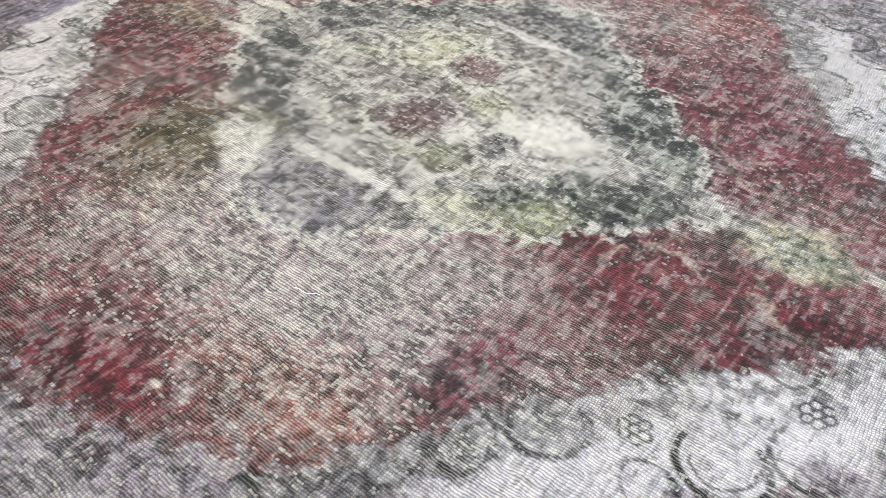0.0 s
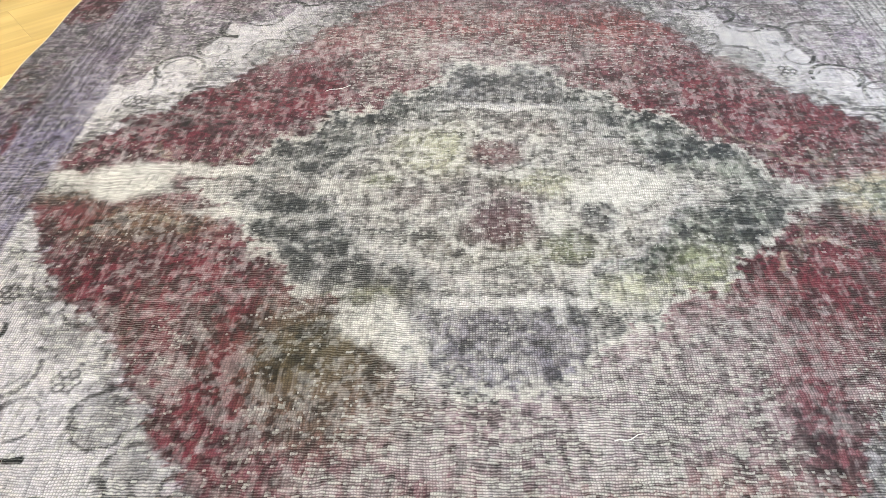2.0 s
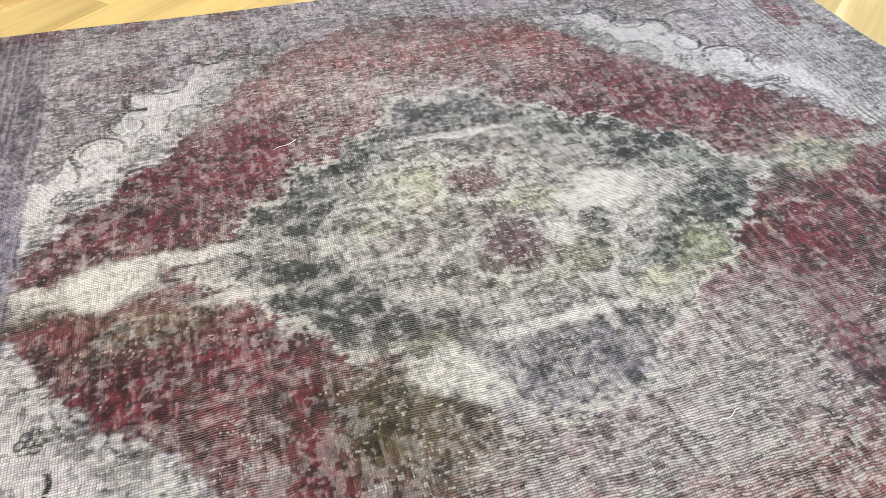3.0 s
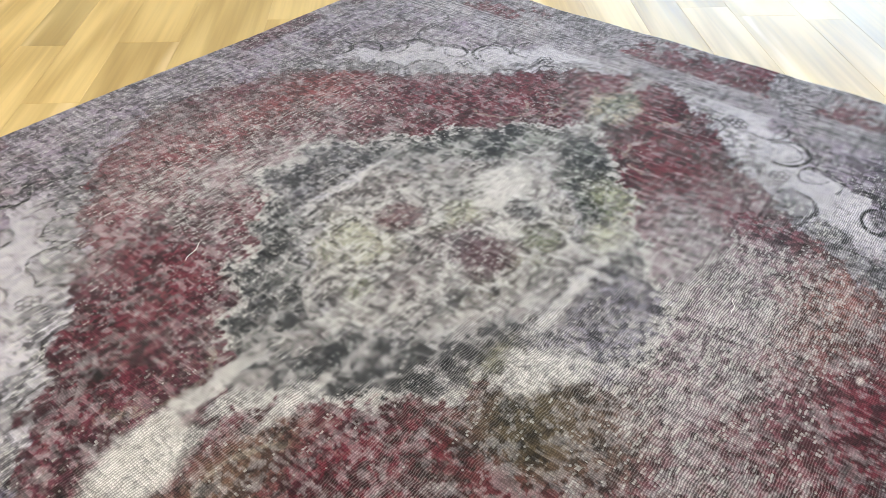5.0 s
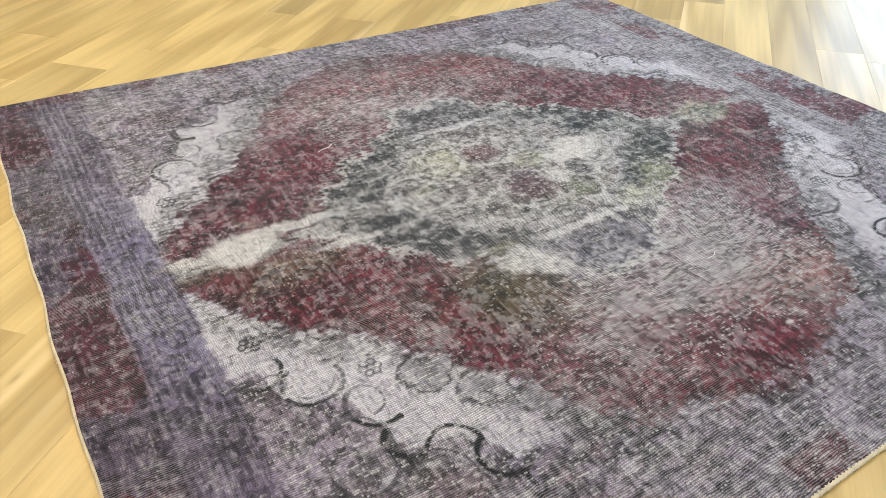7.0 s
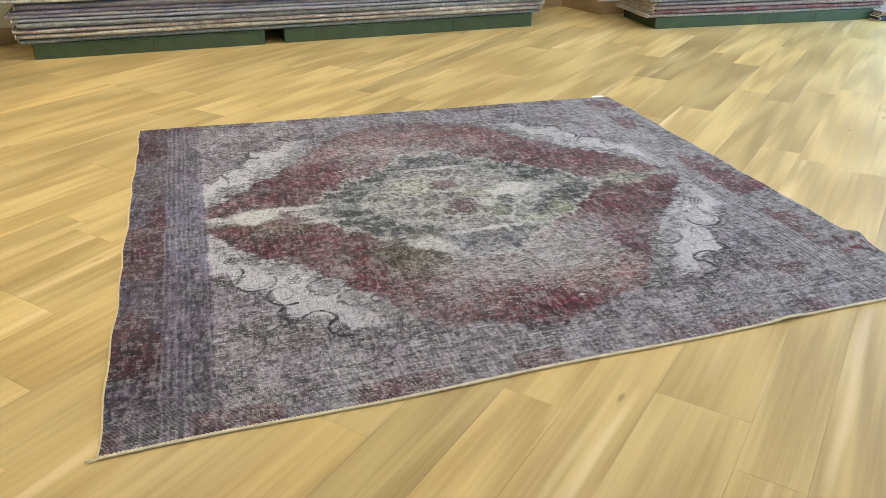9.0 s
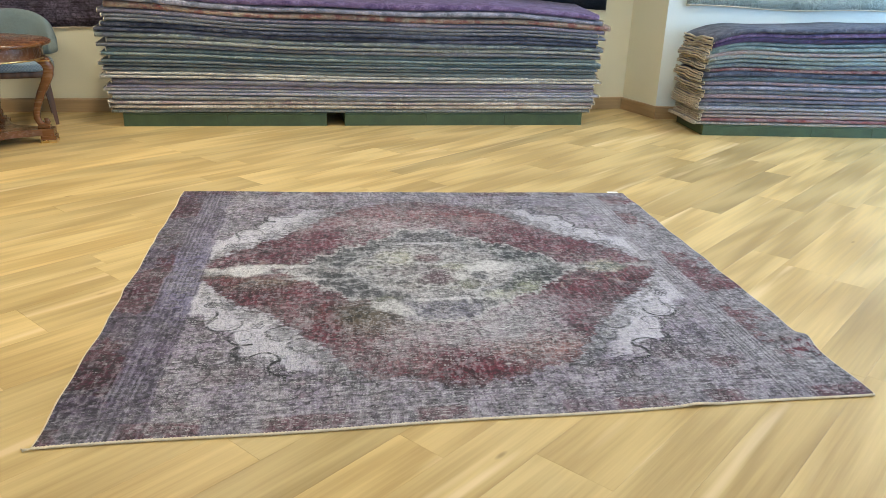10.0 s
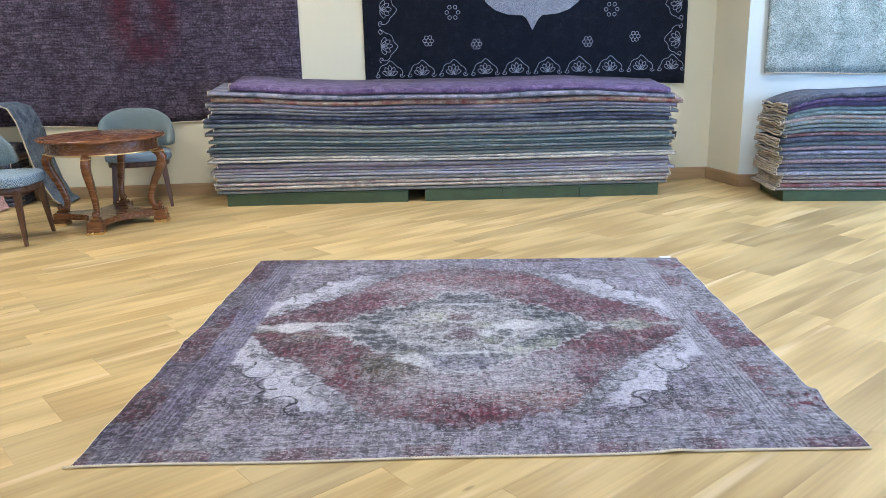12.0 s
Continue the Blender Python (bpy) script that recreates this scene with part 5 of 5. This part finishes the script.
    for ca, cb, r, w, s, e1 in ((0.905, 0.535, 0.066, 0.010, -60, 200), (0.905, 0.535, 0.046, 0.005, -20, 170), (1.005, 0.445, 0.058, 0.009, 20, 210), (0.985, 0.50, 0.032, 0.006, 90, 320),
                                (0.815, 0.655, 0.066, 0.010, -50, 120), (0.835, 0.640, 0.042, 0.006, 90, 300), (0.79, 0.775, 0.055, 0.014, -100, 90), (0.73, 0.85, 0.058, 0.009, 170, 330),
                                (0.655, 0.905, 0.055, 0.012, -70, 140), (0.60, 0.985, 0.050, 0.009, 200, 20), (0.53, 0.955, 0.045, 0.007, -10, 170), (0.43, 1.01, 0.06, 0.006, 190, 340),
                                (0.93, 0.76, 0.105, 0.007, 60, 250), (0.91, 0.80, 0.065, 0.007, -80, 200), (0.80, 0.90, 0.075, 0.006, 0, 300), (1.00, 0.92, 0.085, 0.006, 100, 360), (0.66, 1.06, 0.07, 0.006, 0, 220)):
        lines = np.maximum(lines, arc(sq_a, sq_b, ca, cb, r, w * 0.62, s, e1) * (1.0 if w > 0.0075 else 0.65))
    lay(lines * (0.6 + 0.4 * step(0.2, 0.6, mid)) * step(0.02, 0.25, weft), INK)
    # small six-petalled flowers on the pale band
    for ca, cb, k in ((0.980, 0.356, 1.0), (0.780, 0.560, 1.0), (0.615, 0.775, 0.55)):
        f = np.zeros_like(u)
        for j in range(6):
            t = j * math.pi / 3
            f = np.maximum(f, arc(sq_a, sq_b, ca + 0.0185 * math.cos(t), cb + 0.0185 * math.sin(t), 0.0092, 0.0030))
        f = np.maximum(f, arc(sq_a, sq_b, ca, cb, 0.009, 0.0032))
        lay(f * k * 0.8 * (0.6 + 0.4 * worn), INK)
    for ca, cb in ((0.15, -0.95), (-0.18, -0.57), (0.32, -0.72)):
        lay(0.8 * blob(a0, b0, ca, cb, 0.012, 0.007, 0.5), (0.72, 0.68, 0.62))
    col[:] = 0.86 * col + 0.14 * col.mean(-1, keepdims=True)
    col[:] = 1.06 * (col * np.array((0.985, 0.955, 1.0))) ** 1.27
    pile_left = np.clip(1.15 - 1.6 * col.mean(-1), 0, 1)
    rows = np.clip(0.40 + 0.8 * (bare_share - 0.3) + 0.7 * (rub - 0.5), 0, 1)
    return col, pile_left, bare_share, rows


def lie(u, v):
    """Where a point of the rug lies on the floor, with wavy edges and a few ripples."""
    u2 = u + 0.0009 * np.sin(v * 23 + 1) * (np.abs(u - 0.5) * 2) ** 4 + 0.0010 * np.sin(v * 51) * (np.abs(u - 0.5) * 2) ** 6
    v2 = v + 0.0016 * np.sin(u * 17) * (np.abs(v - 0.5) * 2) ** 4
    p = (FL * ((1 - u2) * (1 - v2))[..., None] + FR * (u2 * (1 - v2))[..., None] + BR * (u2 * v2)[..., None] + BL * ((1 - u2) * v2)[..., None])
    rip = 0.022 * np.exp(-((v - 0.165) / 0.020) ** 2) * step(0.93, 1.0, u) + 0.010 * np.exp(-((v - 0.43) / 0.02) ** 2) * (1 - step(0.0, 0.10, u)) + 0.008 * np.exp(-((v - 0.63) / 0.02) ** 2) * (1 - step(0.0, 0.10, u)) + 0.007 * np.exp(-((u - 0.76) / 0.02) ** 2) * (1 - step(0.0, 0.08, v))
    z = 0.0085 + rip + 0.0012 * np.sin(u * 9 + v * 4) * np.sin(v * 11)
    return np.concatenate([p, z[..., None]], -1)


def rug_wool():
    """Knotted wool: the colours of the pattern, knot by knot, between white bare weft and furrows with painted shade,
    at true size.
    """
    mat, nt, bs = material("worn_knotted_wool")
    tint = nt.nodes.new("ShaderNodeVertexColor")
    tint.layer_name = "pattern"
    use = nt.nodes.new("ShaderNodeVertexColor")
    use.layer_name = "wear"
    shares = node(nt, "ShaderNodeSeparateColor", Color=use.outputs[0])
    bare, rows = shares.outputs[0], shares.outputs[1]
    place = nt.nodes.new("ShaderNodeAttribute")
    place.attribute_name = "weave"
    sep = node(nt, "ShaderNodeSeparateXYZ", Vector=place.outputs["Vector"])
    co = coords(nt)
    wob = math_node(nt, "MULTIPLY", math_node(nt, "SUBTRACT", noise_of(nt, co, 14, 2), 0.5), 0.016)
    jit = math_node(nt, "MULTIPLY", math_node(nt, "SUBTRACT", noise_of(nt, co, 120, 1), 0.5), 0.0040)
    x = math_node(nt, "DIVIDE", math_node(nt, "ADD", math_node(nt, "ADD", sep.outputs[0], wob), jit), 0.0049)
    y = math_node(nt, "DIVIDE", math_node(nt, "ADD", math_node(nt, "ADD", sep.outputs[1], wob), jit), 0.0053)
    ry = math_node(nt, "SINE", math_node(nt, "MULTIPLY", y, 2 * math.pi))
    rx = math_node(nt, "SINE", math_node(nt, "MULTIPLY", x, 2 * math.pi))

    def knots(kx, ky):
        """One random number for each knot, or run of knots."""
        fx = math_node(nt, "FLOOR", math_node(nt, "MULTIPLY", x, kx))
        fy = math_node(nt, "FLOOR", math_node(nt, "ADD", math_node(nt, "MULTIPLY", y, ky), 0.25))
        w = nt.nodes.new("ShaderNodeTexWhiteNoise")
        w.noise_dimensions = "2D"
        nt.links.new(node(nt, "ShaderNodeCombineXYZ", X=fx, Y=fy).outputs[0], w.inputs["Vector"])
        return w.outputs["Value"]

    single, run_x, run_y = knots(1, 1), knots(0.27, 1), knots(1, 0.22)
    light = tint.outputs[0]
    # knots differ in depth of colour
    light = mix(nt, 1.0, light, ramp(nt, single, (0.0, 0.78), (0.5, 1.0), (1.0, 1.2)), "MULTIPLY")
    # runs of knots gone: white cotton along the rows, and soil along the columns
    gone = math_node(nt, "MULTIPLY", math_node(nt, "SUBTRACT", math_node(nt, "MULTIPLY", bare, 0.62), math_node(nt, "ADD", math_node(nt, "MULTIPLY", run_x, 0.65), math_node(nt, "MULTIPLY", single, 0.35))), 6.0)
    gone = math_node(nt, "ADD", gone, 0.5, True)
    light = mix(nt, math_node(nt, "MULTIPLY", gone, 0.48), light, mix(nt, 0.80, light, (0.80, 0.78, 0.76)))
    soil = ramp(nt, run_y, (0.80, 0.0), (0.90, 0.38))
    light = mix(nt, soil, light, mix(nt, 1.0, light, (0.30, 0.28, 0.29), "MULTIPLY"))
    # lighter row crests; furrow shade painted in between rows, and between columns where pile stands
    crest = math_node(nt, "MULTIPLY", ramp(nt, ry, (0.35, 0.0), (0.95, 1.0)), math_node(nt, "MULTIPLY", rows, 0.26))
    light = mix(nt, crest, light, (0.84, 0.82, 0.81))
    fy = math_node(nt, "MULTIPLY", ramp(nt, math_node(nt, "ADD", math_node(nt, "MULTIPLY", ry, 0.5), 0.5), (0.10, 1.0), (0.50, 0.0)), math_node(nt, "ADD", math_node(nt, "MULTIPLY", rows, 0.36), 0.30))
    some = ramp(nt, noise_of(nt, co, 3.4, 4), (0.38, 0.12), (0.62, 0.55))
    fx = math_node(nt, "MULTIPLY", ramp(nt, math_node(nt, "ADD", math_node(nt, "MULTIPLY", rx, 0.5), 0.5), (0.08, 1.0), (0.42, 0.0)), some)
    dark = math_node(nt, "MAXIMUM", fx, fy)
    # shade of the furrows goes into the base colour
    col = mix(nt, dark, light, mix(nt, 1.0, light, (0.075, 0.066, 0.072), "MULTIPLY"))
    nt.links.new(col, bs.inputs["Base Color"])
    bs.inputs["Roughness"].default_value = 0.92
    bs.inputs["Specular IOR Level"].default_value = 0.2
    bs.inputs["Sheen Weight"].default_value = 0.10
    height = math_node(nt, "ADD", ry, math_node(nt, "MULTIPLY", rx, 0.6))
    bump(nt, bs, height, 0.22, 0.0008)
    return mat


def floor_rug():
    nu, nv = 940, 890
    u, v = np.meshgrid(np.linspace(0, 1, nu + 1), np.linspace(0, 1, nv + 1))
    col, left, bare, dark = paint(u, v)
    P = lie(u, v)
    P[..., 2] += (left - 0.5) * 0.0016
    n = (nu + 1) * (nv + 1)
    idx = np.arange(n).reshape(nv + 1, nu + 1)
    quads = np.stack([idx[:-1, :-1], idx[:-1, 1:], idx[1:, 1:], idx[1:, :-1]], -1).reshape(-1)
    # skirt down to the floor round the rim
    rim = np.concatenate([idx[0, :], idx[1:, -1], idx[-1, -2::-1], idx[-2:0:-1, 0]])
    low = P.reshape(-1, 3)[rim].copy()
    low[:, 2] -= 0.0075
    co = np.concatenate([P.reshape(-1, 3), low])
    k = len(rim)
    a = np.arange(k)
    side = np.stack([rim[a], n + a, n + (a + 1) % k, rim[(a + 1) % k]], -1).reshape(-1)
    loops = np.concatenate([quads, side]).astype(np.int32)
    me = bpy.data.meshes.new("pile_face")
    me.vertices.add(len(co))
    me.vertices.foreach_set("co", co.astype(np.float32).ravel())
    me.loops.add(len(loops))
    me.loops.foreach_set("vertex_index", loops)
    me.polygons.add(len(loops) // 4)
    me.polygons.foreach_set("loop_start", np.arange(0, len(loops), 4, dtype=np.int32))
    me.update(calc_edges=True)
    me.polygons.foreach_set("use_smooth", np.ones(len(me.polygons), dtype=bool))
    at = me.color_attributes.new("pattern", "FLOAT_COLOR", "POINT")
    c4 = np.ones((len(co), 4), dtype=np.float32)
    c4[:n, :3] = np.clip(col.reshape(-1, 3), 0.01, 0.9)
    c4[n:, :3] = c4[rim, :3]
    at.data.foreach_set("color", c4.ravel())
    wear = me.color_attributes.new("wear", "FLOAT_COLOR", "POINT")
    w4 = np.ones((len(co), 4), dtype=np.float32)
    w4[:n, 0], w4[:n, 1] = bare.ravel(), dark.ravel()
    w4[n:] = w4[rim]
    wear.data.foreach_set("color", w4.ravel())
    lay_at = me.attributes.new("weave", "FLOAT_VECTOR", "POINT")
    k3 = np.zeros((len(co), 3), dtype=np.float32)
    k3[:n, 0], k3[:n, 1] = (u * RW).ravel(), (v * RD).ravel()
    k3[n:] = k3[rim]
    lay_at.data.foreach_set("vector", k3.ravel())
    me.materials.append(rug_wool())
    root = thing("floor_rug", pose(0, 0, 0), "worn vintage medallion rug in red and violet wool", "rug")
    part("pile_face", me, None, root)

    # overcast cord along each edge, wrapped stitch by stitch
    def cord(us, vs, radius, stitch):
        pts = lie(us, vs)
        rr = random.Random(3)
        bm = bmesh.new()
        rings = []
        for i, p in enumerate(pts):
            q = Vector(p) + Vector((0, 0, radius - 0.008))
            d = (Vector(pts[min(i + 1, len(pts) - 1)]) - Vector(pts[max(i - 1, 0)])).normalized()
            s = d.cross(Vector((0, 0, 1))).normalized()
            t = s.cross(d)
            k = radius * (1.0 + stitch * (0.5 if i % 2 else -0.5) + rr.uniform(-0.12, 0.12))
            rings.append([bm.verts.new(q + s * (k * math.cos(w)) + t * (k * 0.85 * math.sin(w))) for w in [6.2832 * j / 8 for j in range(8)]])
        for A, B in zip(rings, rings[1:]):
            for j in range(8):
                bm.faces.new((A[j], A[(j + 1) % 8], B[(j + 1) % 8], B[j]))
        bm.faces.new(rings[0][::-1])
        bm.faces.new(rings[-1])
        return bm

    s = np.linspace(0, 1, 520)
    part("binding", cord(s, np.zeros_like(s) - 0.0008, 0.0052, 0.4), M_BINDING, root, "cream overcast edge", smooth=True)
    part("binding", cord(s, np.ones_like(s) + 0.0006, 0.0036, 0.3), M_BINDING, root, "cream overcast edge", smooth=True)
    part("selvedge", cord(np.zeros_like(s) - 0.001, s, 0.0042, 0.6), M_BINDING, root, "cream side cord", smooth=True)
    part("selvedge", cord(np.ones_like(s) + 0.0008, s, 0.0038, 0.4), M_BINDING, root, "cream side cord", smooth=True)
    # loose threads at the near corner
    for k in range(4):
        part("loose_thread", sweep([(0.004 * k, -0.008, 0.008), (-0.010 - 0.006 * k, -0.012 + 0.003 * k, 0.007), (-0.024 - 0.003 * k, -0.010 + 0.006 * k, 0.003)], circle(0.0013, 5)), M_BINDING, root)
    corner = lie(np.array([0.975]), np.array([0.998]))[0]
    part("label", boxm((-0.035, -0.01, 0.004), (0.035, 0.022, 0.0055), 0.0005, Matrix.Translation(corner) @ pose(0, 0, 0, 0, 0, -5)), M_WHITE, root, "small white cloth label at the corner")
    # a few pale lint threads that lie on the pile
    for k, (lu, lv, turn_by, ln) in enumerate(((0.335, 0.665, 20, 0.07), (0.565, 0.245, 15, 0.05), (0.19, 0.735, 30, 0.03))):
        q = lie(np.array([lu]), np.array([lv]))[0]
        m = Matrix.Translation(q) @ pose(0, 0, 0.003, 0, 0, turn_by)
        lint = tagged(part("lint_thread", sweep([m @ Vector((ln * (i / 6 - 0.5), 0.003 * math.sin(i * 1.3 + k), 0)) for i in range(7)], circle(0.0009, 5)), M_WHITE), "short white lint thread lying on the rug", "thread", "lint threads")
    return root


floor_rug()

# ---------------------------------------------------------------- floor planks
ANG = 38.5
floor = thing("floor", pose(0, 0, 0, 0, 0, ANG), "light oak plank floor laid on the diagonal", "floor", kind="structure")
bm = boxm((ROOM_X0 - 0.2, ROOM_Y0 - 0.2, -0.12), (ROOM_X1 + 0.2, 6.0, -0.016))
bmesh.ops.transform(bm, matrix=pose(0, 0, 0, 0, 0, -ANG), verts=bm.verts)
part("floor_bed", bm, M_SUB, floor)
rnd = random.Random(21)
SEAMS = [-1.52, -1.35, -1.09, -0.90, -0.72, -0.52, -0.33, -0.09, 0.16, 0.40, 0.71, 1.00, 1.22, 1.40, 1.56, 1.83, 2.10, 2.25, 2.50, 2.72, 2.91]
while SEAMS[0] > -9.0:
    SEAMS.insert(0, SEAMS[0] - rnd.choice((0.16, 0.19, 0.24, 0.27)))
while SEAMS[-1] < 8.2:
    SEAMS.append(SEAMS[-1] + rnd.choice((0.16, 0.19, 0.24, 0.27)))


def plank(x0, x1, y0, y1):
    """Eight corners below, a chamfered top: x along the grain."""
    c, t = 0.0005, rnd.uniform(-0.0002, 0.0002)
    g = 0.0002
    x0, x1, y0, y1 = x0 + g, x1 - g, y0 + g, y1 - g
    v = [(x0, y0, -0.015), (x1, y0, -0.015), (x1, y1, -0.015), (x0, y1, -0.015),
         (x0, y0, -c + t), (x1, y0, -c + t), (x1, y1, -c + t), (x0, y1, -c + t),
         (x0 + c, y0 + c, t), (x1 - c, y0 + c, t), (x1 - c, y1 - c, t), (x0 + c, y1 - c, t)]
    f = [(8, 9, 10, 11)]
    for i in range(4):
        j = (i + 1) % 4
        f += [(i, j, j + 4, i + 4), (i + 4, j + 4, j + 8, i + 8)]
    return v, f


ca, sa = math.cos(radians(ANG)), math.sin(radians(ANG))
near_planks, far_v, far_f = [], [], []
for y0, y1 in zip(SEAMS, SEAMS[1:]):
    x = -9.0 - rnd.uniform(0, 2)
    while x < 10.5:
        ln = rnd.choice((0.9, 1.2, 1.5, 1.8, 2.1)) * rnd.uniform(0.9, 1.1)
        cx, cy = x + ln / 2, (y0 + y1) / 2
        wx, wy = cx * ca - cy * sa, cx * sa + cy * ca
        r = 1.2
        if ROOM_X0 - r < wx < ROOM_X1 + r and ROOM_Y0 - r < wy < 5.6 + r:
            v, f = plank(x, x + ln, y0, y1)
            near_planks.append((math.hypot(wx - 1.0, wy - 1.6), v, f))
        x += ln
near_planks.sort(key=lambda q: q[0])
for k, (_, v, f) in enumerate(near_planks):
    if k < 290:
        part("plank", mesh_of("plank", v, f), M_FLOOR, floor)
    else:
        o = len(far_v)
        far_v += v
        far_f += [tuple(i + o for i in q) for q in f]
rest = part("far_planks", mesh_of("far_planks", far_v, far_f), M_FLOOR, floor)
tagged(rest, kind="stuff")
